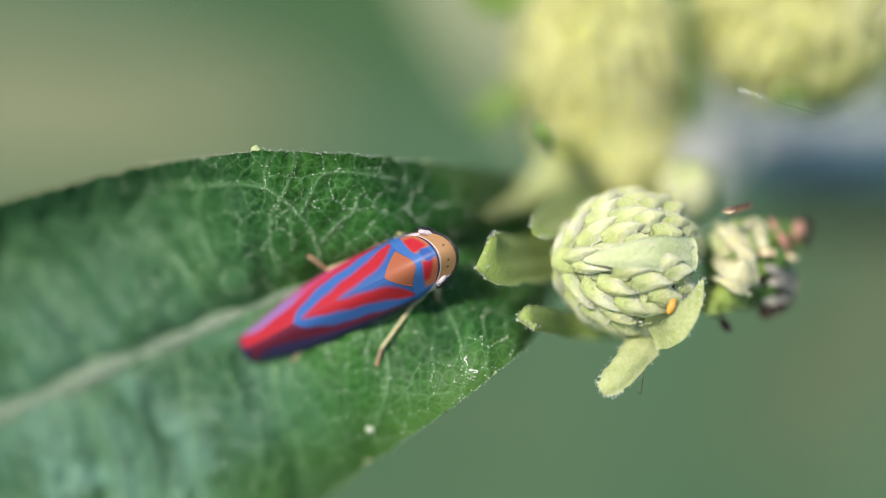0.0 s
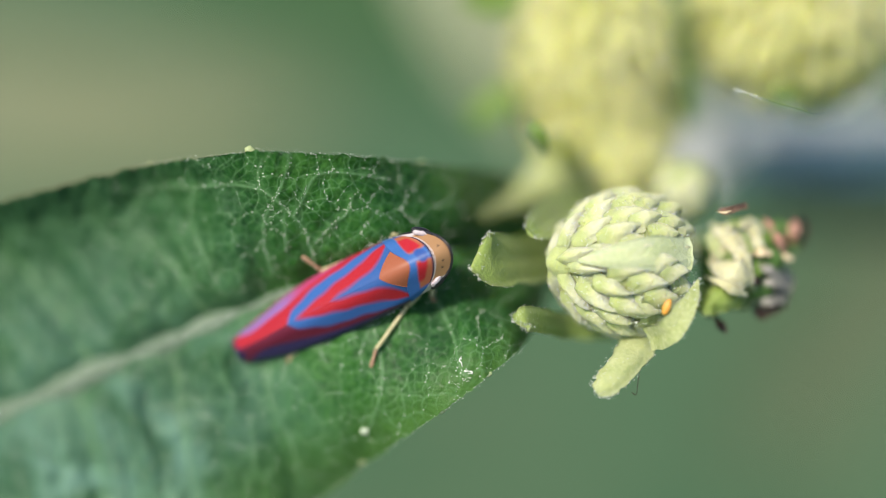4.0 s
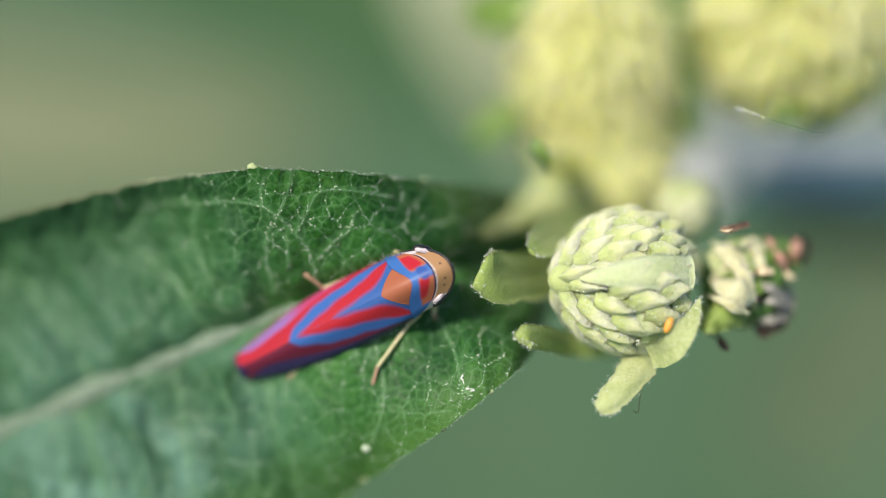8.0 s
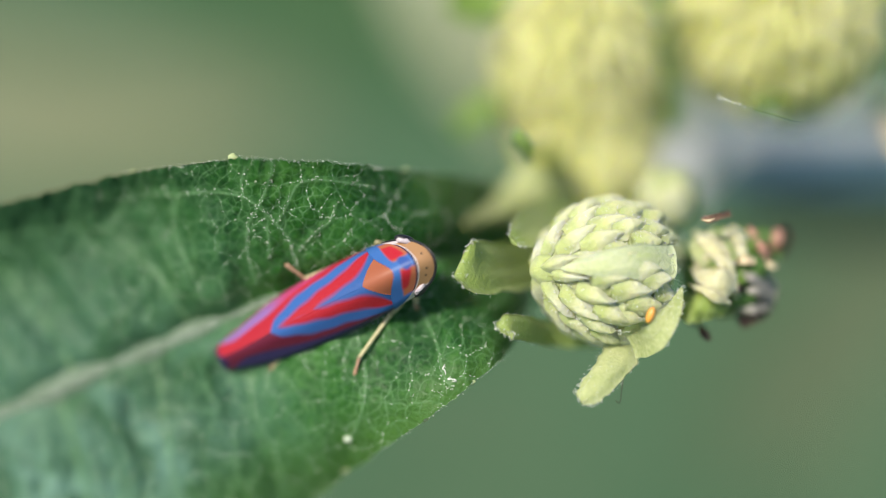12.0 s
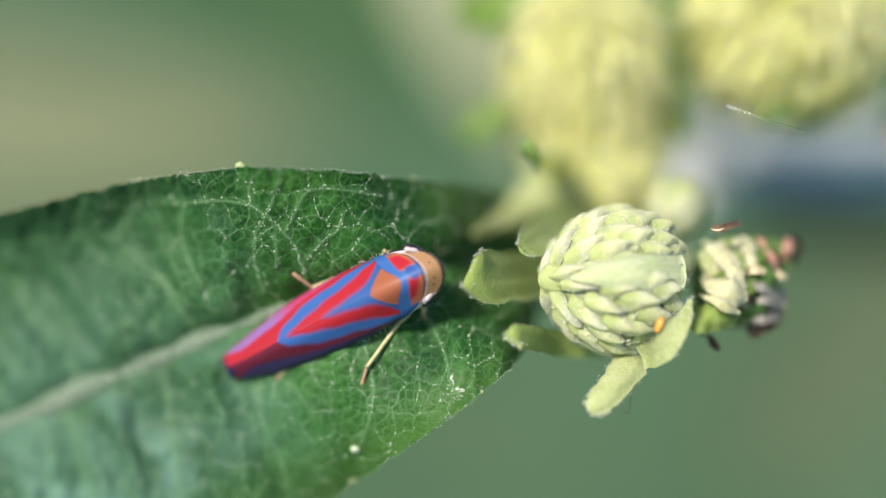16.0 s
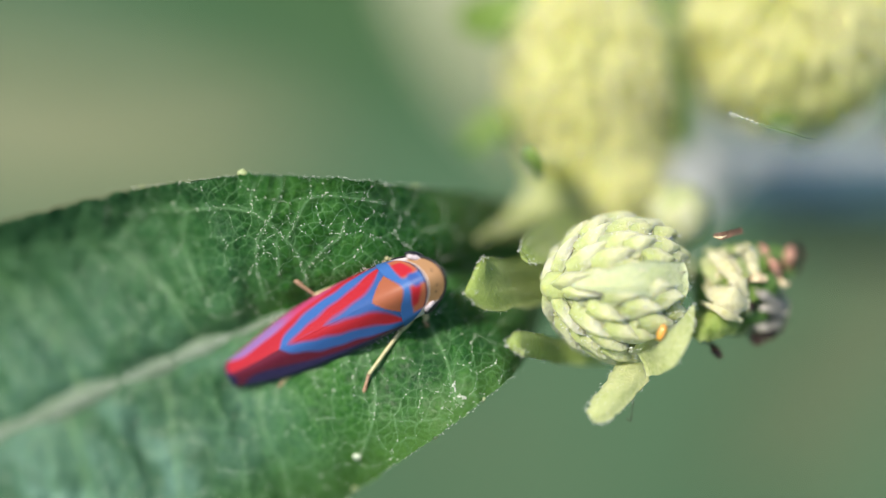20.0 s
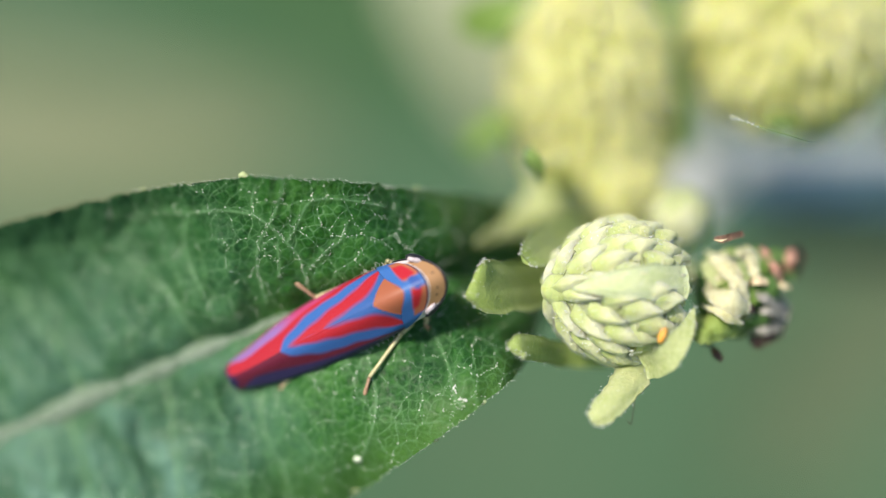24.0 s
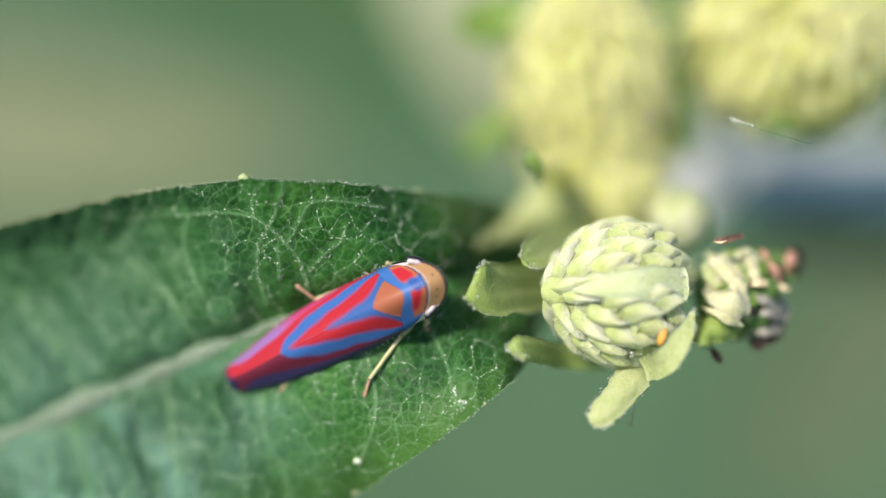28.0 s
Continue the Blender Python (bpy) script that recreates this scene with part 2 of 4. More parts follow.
def shell(name, rough=0.45, coat=0.08):
    """Waxy insect skin, coloured by the pattern on the mesh, with fine pits."""
    m, t, b, out = nodes_of(name)
    a = t.nodes.new("ShaderNodeAttribute")
    a.attribute_name = "tint"
    speck = grain(t, 14.0, 5)
    col = mix(t, arith(t, "MULTIPLY", speck, 0.10), a.outputs["Color"], (0.30, 0.22, 0.30))
    t.links.new(col, b.inputs["Base Color"])
    b.inputs["Roughness"].default_value = rough
    b.inputs["Coat Weight"].default_value = coat
    b.inputs["Coat Roughness"].default_value = 0.35
    b.inputs["Specular IOR Level"].default_value = 0.20
    relief(t, b, speck, 0.004)
    return m


def plain(name, dark, pale, rough=0.5, fine=8.0, bump=0.02, spec=0.5):
    m, t, b, out = nodes_of(name)
    c = grain(t, fine, 5)
    t.links.new(ramp(t, c, [(0.3, dark), (0.7, pale)]), b.inputs["Base Color"])
    b.inputs["Roughness"].default_value = rough
    b.inputs["Specular IOR Level"].default_value = spec
    relief(t, b, c, bump)
    return m


LEAF = leaf_skin()
VEIN = plant_skin("leaf_midrib", (0.105, 0.175, 0.105), (0.235, 0.315, 0.225), 0.85, 1.2, 5.0, 0.22, 0.15, 0.3, 0.2)
SIDE = plant_skin("leaf_vein", (0.10, 0.21, 0.07), (0.22, 0.36, 0.16), 0.7, 0.6, 9.0, 0.05, 0.15, 0.2, 0.2)
BRACT = plant_skin("bud_bract", (0.46, 0.55, 0.19), (0.80, 0.81, 0.47), 0.6, 0.7, 7.0, 0.06, 0.15, 0.2, 0.3, 0.6)
BRACT_GREEN = plant_skin("green_bract", (0.32, 0.41, 0.12), (0.64, 0.68, 0.36), 0.6, 0.9, 7.0, 0.04, 0.3, 0.2, 0.3, 0.3)
SCALE = plant_skin("bud_scale", (0.60, 0.64, 0.28), (0.90, 0.88, 0.56), 0.6, 0.7, 7.0, 0.07, 0.15, 0.25, 0.3, 0.6, (0.44, 0.53, 0.19))
HAZY = plant_skin("hazy_bract", (0.46, 0.57, 0.24), (0.70, 0.76, 0.43), 0.65, 0.9, 7.0, 0.05, 0.15, 0.3, 0.3, 0.5)
CREAM = plant_skin("cream_bract", (0.58, 0.53, 0.27), (0.83, 0.79, 0.50), 0.6, 0.8, 6.0, 0.03, 0.15, 0.1, 0.3, 0.5)
PETAL = plant_skin("flower_scale", (0.80, 0.82, 0.33), (0.94, 0.92, 0.53), 0.7, 0.4, 3.0, 0.03, 0.50, 0.2, 0.2, 0.8)
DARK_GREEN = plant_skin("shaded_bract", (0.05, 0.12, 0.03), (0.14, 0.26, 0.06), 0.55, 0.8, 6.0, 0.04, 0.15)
LEAFLET = plant_skin("leaflet", (0.12, 0.23, 0.03), (0.25, 0.38, 0.085), 0.5, 0.6, 6.0, 0.03, 0.35)
STEM = plant_skin("stem_skin", (0.28, 0.33, 0.16), (0.44, 0.46, 0.30), 0.55, 0.3, 4.0, 0.03, 0.05)
TOOTH = plant_skin("leaf_tooth", (0.40, 0.52, 0.20), (0.66, 0.72, 0.40), 0.45, 1.0, 9.0, 0.02, 0.3)
HAIR = plain("hair", (0.75, 0.78, 0.72), (0.9, 0.9, 0.86), 0.35, 4.0, 0.0, 0.6)
PALE_SPECK = plain("pale_speck", (0.28, 0.38, 0.23), (0.74, 0.79, 0.66), 0.28, 6.0, 0.0, 0.7)
SHELL = shell("insect_shell")
LEG = plain("insect_leg", (0.40, 0.37, 0.18), (0.56, 0.52, 0.30), 0.4, 10.0, 0.01)
FOOT = plain("insect_foot", (0.26, 0.14, 0.08), (0.46, 0.30, 0.20), 0.45, 12.0, 0.01)
BELLY = plain("insect_belly", (0.45, 0.34, 0.10), (0.62, 0.50, 0.20), 0.45, 8.0, 0.02)
EGG = plain("egg_skin", (0.75, 0.30, 0.04), (0.90, 0.46, 0.10), 0.15, 6.0, 0.0, 0.7)
BROWN = plain("dry_brown", (0.010, 0.006, 0.004), (0.055, 0.028, 0.016), 0.6, 7.0, 0.06)
PINK = plain("dry_pink", (0.25, 0.11, 0.07), (0.62, 0.36, 0.27), 0.6, 4.0, 0.06)
PEACH = plain("dry_peach", (0.58, 0.43, 0.26), (0.75, 0.66, 0.44), 0.7, 3.0, 0.05)
YOUNG = plant_skin("young_bract", (0.24, 0.37, 0.06), (0.46, 0.57, 0.18), 0.55, 0.7, 7.0, 0.05, 0.35, 0.2, 0.3, 0.3)
SHADY = plant_skin("shade_green", (0.08, 0.16, 0.03), (0.17, 0.27, 0.06), 0.5, 0.6, 6.0, 0.03, 0.3)
HUSK = plain("dry_husk", (0.05, 0.026, 0.016), (0.24, 0.135, 0.085), 0.55, 7.0, 0.06)
FLUFF = plain("grey_fluff", (0.15, 0.14, 0.115), (0.40, 0.38, 0.34), 0.8, 5.0, 0.08)

# ---- the leaf ----
# along the blade, from its left end to its foot at the stem: place, upper edge, midrib, lower edge, height
SPAN = np.array([
    (-900, 640, 1120, 1500, -12.0), (-500, 520, 960, 1420, -8.5), (-200, 440, 850, 1310, -6.0), (0, 392, 765, 1190, -4.7),
    (100, 366, 722, 1135, -4.3), (250, 332, 657, 1055, -3.8), (430, 310, 583, 990, -2.9), (550, 313, 538, 930, -2.0), (640, 320, 512, 862, -1.65),
    (740, 331, 492, 795, -2.1), (800, 338, 484, 752, -3.5), (850, 345, 478, 712, -5.8), (925, 368, 474, 640, -9.8), (990, 450, 470, 492, -13.0)], float)
LINE = smooth_line(SPAN, 700)
LINE = LINE[np.argsort(LINE[:, 0])]


def leaf_z(x, y):
    """Height of the blade over the layout: an arch along its length, a bulge on each side of the midrib, margins of their own height."""
    top, mid, low, z = (np.interp(x, LINE[:, 0], LINE[:, k]) for k in (1, 2, 3, 4))
    up = y < mid
    t = np.where(up, (mid - y) / np.maximum(mid - top, 1), (y - mid) / np.maximum(low - mid, 1))
    t = np.clip(t, 0, 1)
    rim_up = curve(x, [-900, -200, 0, 250, 430, 550, 640, 740, 850, 925, 990], [-13, -6.4, -6.4, -4.1, -0.2, -0.3, -1.2, -3.3, -6.6, -10.4, -13.0])
    rim_low = curve(x, [-900, -200, 0, 300, 430, 550, 650, 766, 850, 925, 990], [-13, -6.6, -4.6, -4.4, -4.4, -4.2, -2.6, -0.4, -0.2, -2.6, -13.0])
    rim = np.where(up, rim_up, rim_low)
    curl = np.where(up, np.interp(x, [-300, 100, 250, 420, 800, 900], [2.7, 2.6, 2.0, 0.45, 0.3, 0.0]), 0.0) * np.clip((t - 0.60) / 0.40, 0, 1) ** 1.5
    pillow = np.where(up, np.interp(x, [150, 330, 430, 500, 640, 760], [0.3, 0.75, 1.0, 0.9, 0.65, 0.3]), np.interp(x, [450, 650, 800], [0.4, 0.9, 0.6]))
    return z + (rim - z) * t ** np.where(up, 1.5, np.interp(x, [680, 800], [2.4, 0.6])) + curl + pillow * np.sin(np.pi * t ** np.where(up, 0.95, 1.9))


def ripple(x, y):
    """Puckers of the blade between its veins."""
    n = lambda a, b: noise.noise(Vector((a * 0.019 - b * 0.008, b * 0.006, 1.0))) * 0.42 + noise.noise(Vector((a * 0.045, b * 0.03, 2.0))) * 0.13
    wave = np.vectorize(n)(x, y)
    ridge = np.interp(x, LINE[:, 0], LINE[:, 2])
    along = np.where(y < ridge, x * 0.81 - y * 0.58, x * 0.98 - y * 0.16) + 26 * wave
    wave = wave + 0.18 * (np.abs(np.sin(along * math.pi / 58)) - 0.6) * np.interp(x, [380, 620], [1.0, 0.25])
    return wave * np.clip((np.abs(y - ridge) - 14) / 60, 0, 1) * np.interp(x, [300, 560], [1.0, 0.45])


def on_leaf(points, lift=0.0):
    p = np.asarray(points, float)
    return np.array([plan(x, y, float(leaf_z(x, y)) + float(ripple(x, y)) + lift) for x, y in p])


# side veins, each from the midrib outwards
SIDE_VEINS = [
    [(356, 606), (322, 560), (300, 520), (255, 478), (216, 437), (228, 402), (262, 374), (330, 372)],
    [(548, 520), (528, 455), (505, 425), (470, 392), (440, 375), (390, 368), (330, 372)],
    [(216, 437), (150, 432), (60, 440), (-60, 470)],
    [(150, 700), (110, 620), (60, 560), (0, 490), (-80, 470)],
    [(-60, 790), (-120, 680), (-200, 600)],
    [(505, 425), (524, 392), (543, 356), (575, 347), (620, 350), (680, 360)],
    [(446, 376), (443, 348), (450, 324)],
    [(470, 398), (480, 380), (488, 360), (497, 332), (497, 312)],
    [(470, 402), (456, 424), (452, 455), (456, 490), (470, 530)],
    [(488, 430), (492, 460), (491, 484)],
    [(330, 372), (322, 420), (336, 470), (360, 520)],
    [(545, 470), (575, 440), (600, 420), (612, 390)],
    [(292, 672), (300, 720), (306, 790), (318, 870), (336, 960)],
    [(118, 735), (140, 800), (160, 880), (196, 1000)],
    [(466, 620), (462, 690), (466, 760), (500, 830), (520, 900)],
    [(632, 560), (650, 630), (664, 700), (655, 760), (640, 800)],
    [(735, 520), (764, 580), (790, 640), (800, 690), (815, 715)],
    [(-60, 800), (-50, 900), (-10, 1010)],
]
MIDRIB = np.column_stack([LINE[:, 0], LINE[:, 2]])


def groove(px, py):
    """Distance from the nearest side vein, in layout units."""
    best = np.full(px.shape, 1e9)
    for v in SIDE_VEINS:
        line = smooth_line(v, 40)
        for (ax, ay), (bx, by) in zip(line[:-1], line[1:]):
            dx, dy = bx - ax, by - ay
            t = np.clip(((px - ax) * dx + (py - ay) * dy) / (dx * dx + dy * dy + 1e-9), 0, 1)
            best = np.minimum(best, np.hypot(px - ax - t * dx, py - ay - t * dy))
    return best


def net(x, y, size, seed):
    """Distance from the nearest border of a net of uneven cells, about that size."""
    table = np.random.default_rng(seed).random((160, 160, 2)) * 0.9 + 0.05
    wx = x + size * 0.06 * (np.sin(x * 2.9 / size + y * 1.7 / size + seed) + np.sin(y * 6.1 / size - x * 2.3 / size))
    wy = y + size * 0.06 * (np.sin(y * 3.3 / size - x * 1.9 / size) + np.sin(x * 5.7 / size + y * 2.1 / size + seed))
    ix, iy = np.floor(wx / size).astype(int), np.floor(wy / size).astype(int)
    near = np.full((2,) + x.shape, 1e9)
    place = np.zeros((2, 2) + x.shape)
    for i in (-1, 0, 1):
        for j in (-1, 0, 1):
            at = table[(ix + i) % 160, (iy + j) % 160]
            px, py = (ix + i + at[..., 0]) * size, (iy + j + at[..., 1]) * size
            d = np.hypot(px - wx, py - wy)
            first = d < near[0]
            second = ~first & (d < near[1])
            near[1] = np.where(first, near[0], np.where(second, d, near[1]))
            place[1] = np.where(first, place[0], np.where(second, [px, py], place[1]))
            near[0] = np.where(first, d, near[0])
            place[0] = np.where(first, [px, py], place[0])
    way = place[1] - place[0]
    gap = ((place[0] + place[1]) / 2 - [wx, wy]) * way
    return gap.sum(0) / np.maximum(np.hypot(*way), 1e-6)


def leaf_blade():
    xs = np.concatenate([np.linspace(-900, -60, 60), np.linspace(-55, 178, 100), np.linspace(180, 930, 450), np.linspace(932, 989, 30)])
    nu, nv = len(xs), 300
    top, mid, low = (np.interp(xs, LINE[:, 0], LINE[:, k]) for k in (1, 2, 3))
    v = np.linspace(-1, 1, nv)[None, :]
    saw = np.array([noise.noise(Vector((x * 0.031, 0, 5))) * 5 + noise.noise(Vector((x * 0.11, 3, 5))) * 4 for x in xs])[:, None]
    y = np.where(v < 0, mid[:, None] + v * (mid - top)[:, None], mid[:, None] + v * (low - mid)[:, None])
    y = y + saw * np.sign(v) * np.abs(v) ** 8
    x = np.broadcast_to(xs[:, None], y.shape)
    z = leaf_z(x, y)
    g = groove(x.ravel(), y.ravel()).reshape(x.shape)
    z = z + 0.05 * np.exp(-(g / 7.0) ** 2) + np.interp(x, [380, 560], [0.36, 0.20]) * (1 - np.exp(-(g / 45.0) ** 2))
    ridge = np.interp(x, LINE[:, 0], LINE[:, 2])
    z = z - 0.25 * np.exp(-((y - ridge) / 26.0) ** 2)
    z = z + ripple(x, y)
    broad, small = net(x, y, 46.0, 3), net(x, y, 19.0, 8)
    z = z + 0.016 * (1 - np.exp(-(broad / 10.0) ** 2)) + 0.005 * (1 - np.exp(-(small / 4.5) ** 2))
    k = (1 - z / REACH) / 56.0
    upper = np.stack([(x - 784) * k, (441 - y) * k, z], -1).reshape(-1, 3)
    lower = upper - [0, 0, 0.16]
    f = sheet_faces(nu, nv)
    n = nu * nv
    ring = [j for j in range(nv)] + [i * nv + nv - 1 for i in range(1, nu)] + [(nu - 1) * nv + j for j in range(nv - 2, -1, -1)] + [i * nv for i in range(nu - 2, 0, -1)]
    faces = f + [tuple(a + n for a in q[::-1]) for q in f] + [(b, a, a + n, b + n) for a, b in zip(ring, ring[1:] + ring[:1])]
    fade = 0.5 + 0.5 * np.sin(x * 0.021 + 1.3 * np.sin(y * 0.017)) * np.sin(y * 0.026 + 0.6)
    pale = np.maximum(0.55 * np.exp(-(g / 2.4) ** 2) + 0.10 * np.exp(-(g / 12.0) ** 2), 0.60 * np.exp(-(broad / 1.5) ** 2) * (0.55 + 0.45 * fade))
    pale = np.maximum(pale, 0.46 * np.exp(-(small / 1.2) ** 2) * (0.45 + 0.55 * fade)).reshape(-1, 1)
    tint = np.column_stack([pale, x.ravel() / 1000.0, np.broadcast_to(0.5 + 0.5 * v, x.shape).ravel()])
    tint = np.concatenate([tint, tint])
    veiny = np.maximum(np.exp(-(broad / 3.0) ** 2), np.exp(-(g / 5.0) ** 2))
    return (np.concatenate([upper, lower]), [q[::-1] for q in faces], tint), upper.reshape(nu, nv, 3), veiny


def build_leaf():
    leaf = thing("leaf", plan(990, 470, -13.0), "dark green toothed leaf with pale veins under an insect", "leaf")
    shape, top, veiny = leaf_blade()
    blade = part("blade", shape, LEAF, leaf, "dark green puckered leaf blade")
    keep = MIDRIB[(MIDRIB[:, 0] > -890) & (MIDRIB[:, 0] < 985)][::24]
    wide = np.interp(keep[:, 0], [-900, 0, 350, 560, 980], [0.80, 0.58, 0.47, 0.29, 0.18])
    part("midrib", tube(on_leaf(keep, -0.40) - np.outer(np.interp(keep[:, 0], [760, 820], [0, 0.15]), [0, 0, 1]), wide, 14, 120), VEIN, leaf, "pale green raised midrib")
    # felt of short hairs on the midrib
    roots, ways = [], []
    for _ in range(2600):
        x = rng.uniform(-40, 600)
        lean = rng.uniform(-1.3, 1.3)
        r = float(np.interp(x, [0, 350, 560, 980], [0.58, 0.47, 0.29, 0.18]))
        y = float(np.interp(x, MIDRIB[:, 0], MIDRIB[:, 1]))
        out = np.array([0.42 * math.sin(lean), 0.9 * math.sin(lean), math.cos(lean)])
        roots.append(on_leaf([(x, y)], -0.40)[0] + out * r * 0.98)
        ways.append(out + rng.normal(0, 0.5, 3))
    part("midrib_hairs", hairs(roots, ways, rng.uniform(0.04, 0.14, 2600), 0.008), HAIR, leaf, "short white hairs on the midrib", kind="stuff")
    for i, v in enumerate(SIDE_VEINS):
        r = (0.030, 0.014) if i in (3, 12, 13, 17) else (0.020, 0.010) if i < 2 else (0.012, 0.007)
        part("side_vein", tube(on_leaf(smooth_line(v, 26), 0.03), np.interp(np.linspace(0, 1, 26), [0, 1], [r[0], r[-1]]), 8, 80), SIDE, leaf, "pale curved side vein" if i == 0 else "")
    for x, y, r in ((428, 306, 0.15), (850, 706, 0.14), (766, 772, 0.15), (624, 858, 0.24), (905, 654, 0.10), (250, 332, 0.08), (735, 328, 0.07)):
        c = plan(x, y, float(leaf_z(x, y)) + float(ripple(x, y)) + 0.0)
        part("tooth", blob(c, (r, r * 0.85, r * 0.45), None, 8, 10, 0.35, x), TOOTH, leaf)
    c = on_leaf([(631, 808)], 0.05)[0]
    part("wax_drop", blob(c, (0.15, 0.13, 0.10), None, 8, 10, 0.3, 2.0), PALE_SPECK, leaf, "pale wax drop near the lower margin")
    # short white hairs, and pale grains set in as glints, thick along the veins and the lower margin
    nu, nv, _ = top.shape
    roots, ways, lengths, grains = [], [], [], []
    xs_of = lambda p: 784 + p[0] * 56 / (1 - p[2] / REACH)
    ys_of = lambda p: 441 - p[1] * 56 / (1 - p[2] / REACH)
    for _ in range(19000):
        i, j = int(rng.integers(160, nu - 3)), int(rng.integers(1, nv - 1))
        p = top[i, j]
        patch_of = noise.noise(Vector(p) * 0.9) + 0.5 * noise.noise(Vector(p) * 3.0)
        near_tip = 0.35 * math.exp(-((xs_of(p) - 810) / 90) ** 2 - ((ys_of(p) - 670) / 60) ** 2)
        if 0.6 * patch_of + 0.85 * veiny[i, j] + near_tip < 0.49 or rng.random() < 0.35:
            continue
        if rng.random() < 0.35:
            grains.append(blob(p + [0, 0, 0.012], np.array([1.0, 0.8, 0.7]) * rng.uniform(0.012, 0.034), None, 4, 5))
        else:
            roots.append(p)
            ways.append(np.array([0.2, 0.5, 1.0]) + rng.normal(0, 0.7, 3))
            lengths.append(rng.uniform(0.03, 0.11))
    for edge in (0, nv - 1):
        for i in range(190, nu - 1, 2):
            roots.append(top[i, edge] + rng.normal(0, 0.03, 3))
            ways.append(np.array([0, 1.0 if edge == 0 else -1.0, 0.5]) + rng.normal(0, 0.6, 3))
            lengths.append(rng.uniform(0.02, 0.09))
    part("leaf_hairs", hairs(roots, ways, lengths, 0.0085), HAIR, leaf, "short white leaf hairs", kind="stuff")
    part("leaf_wax", join(grains), PALE_SPECK, leaf, "tiny pale grains set along the veins as glints", kind="stuff")
    # curled white scurf near the lower margin
    for x, y in ((812, 700), (820, 706), (806, 694), (856, 668), (880, 660), (858, 690), (838, 690)):
        c = on_leaf([(x, y)], 0.04)[0]
        bend = rng.normal(0, 0.06, (5, 3)) * [1, 1, 0.2]
        part("scurf", tube(c + np.cumsum(bend, 0) - bend[0], [0.010, 0.018, 0.020, 0.016, 0.006], 6, 18), HAIR, leaf)


build_leaf()

# ---- the leafhopper ----
TAIL, BROW = plan(396, 667, -1.6) * [1, 1, 0], plan(788, 479, 0.0)
LONG = float(np.linalg.norm(BROW - TAIL))               # its length, mm
FWD, UP = (BROW - TAIL) / LONG, np.array([0.0, 0.0, 1.0])
RIGHT = np.array([FWD[1], -FWD[0], 0.0])


# height of the line on which the body rests, at the tail, and its rise to the head
SEAT = (-2.72, 2.33)


def body(u, a, proud=0.0):
    """Skin of the body: u from tail to head, a from its left edge (-1) over the back to its right edge (1)."""
    u, a = np.broadcast_arrays(np.asarray(u, float), np.asarray(a, float))
    wide = curve(u, [0, 0.015, 0.05, 0.1, 0.2, 0.32, 0.45, 0.6, 0.72, 0.79, 0.86, 0.92, 1.0], [0.36, 0.44, 0.53, 0.63, 0.82, 0.99, 1.09, 1.12, 1.08, 1.01, 0.95, 0.92, 0.90])
    tall = curve(u, [0, 0.05, 0.2, 0.5, 0.75, 0.88, 0.95, 1.0], [0.34, 0.48, 0.80, 1.18, 1.34, 1.20, 1.00, 0.75])
    floor_z = SEAT[0] + SEAT[1] * u
    phi = a * 1.62 - 0.05
    mid = curve(u, [0, 0.1, 0.2, 0.35, 0.72, 0.85, 1.0], [0.04, 0.08, 0.07, 0.02, -0.03, -0.03, 0.0])
    across = (wide + proud) * np.sin(phi) / math.sin(1.57) + mid
    up = floor_z + (tall + proud) * np.cos(phi) * (1 - 0.20 * np.sin(2 * phi) ** 2) + 0.05
    return TAIL + np.multiply.outer(u * LONG, FWD) + np.multiply.outer(across, RIGHT) + np.multiply.outer(up, UP)


RED, SHADED_RED, ROSE = (0.37, 0.007, 0.016), (0.105, 0.002, 0.020), (0.40, 0.04, 0.13)
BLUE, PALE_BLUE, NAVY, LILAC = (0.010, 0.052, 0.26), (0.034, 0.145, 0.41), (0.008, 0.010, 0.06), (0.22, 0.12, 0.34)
ORANGE, YELLOW, BLACK, WHITE = (0.32, 0.095, 0.04), (0.35, 0.195, 0.085), (0.008, 0.008, 0.010), (0.60, 0.54, 0.56)


def blend(lo, hi, t):
    t = np.clip(t, 0, 1)[..., None]
    t = t * t * (3 - 2 * t)
    return np.asarray(lo, float) * (1 - t) + np.asarray(hi, float) * t


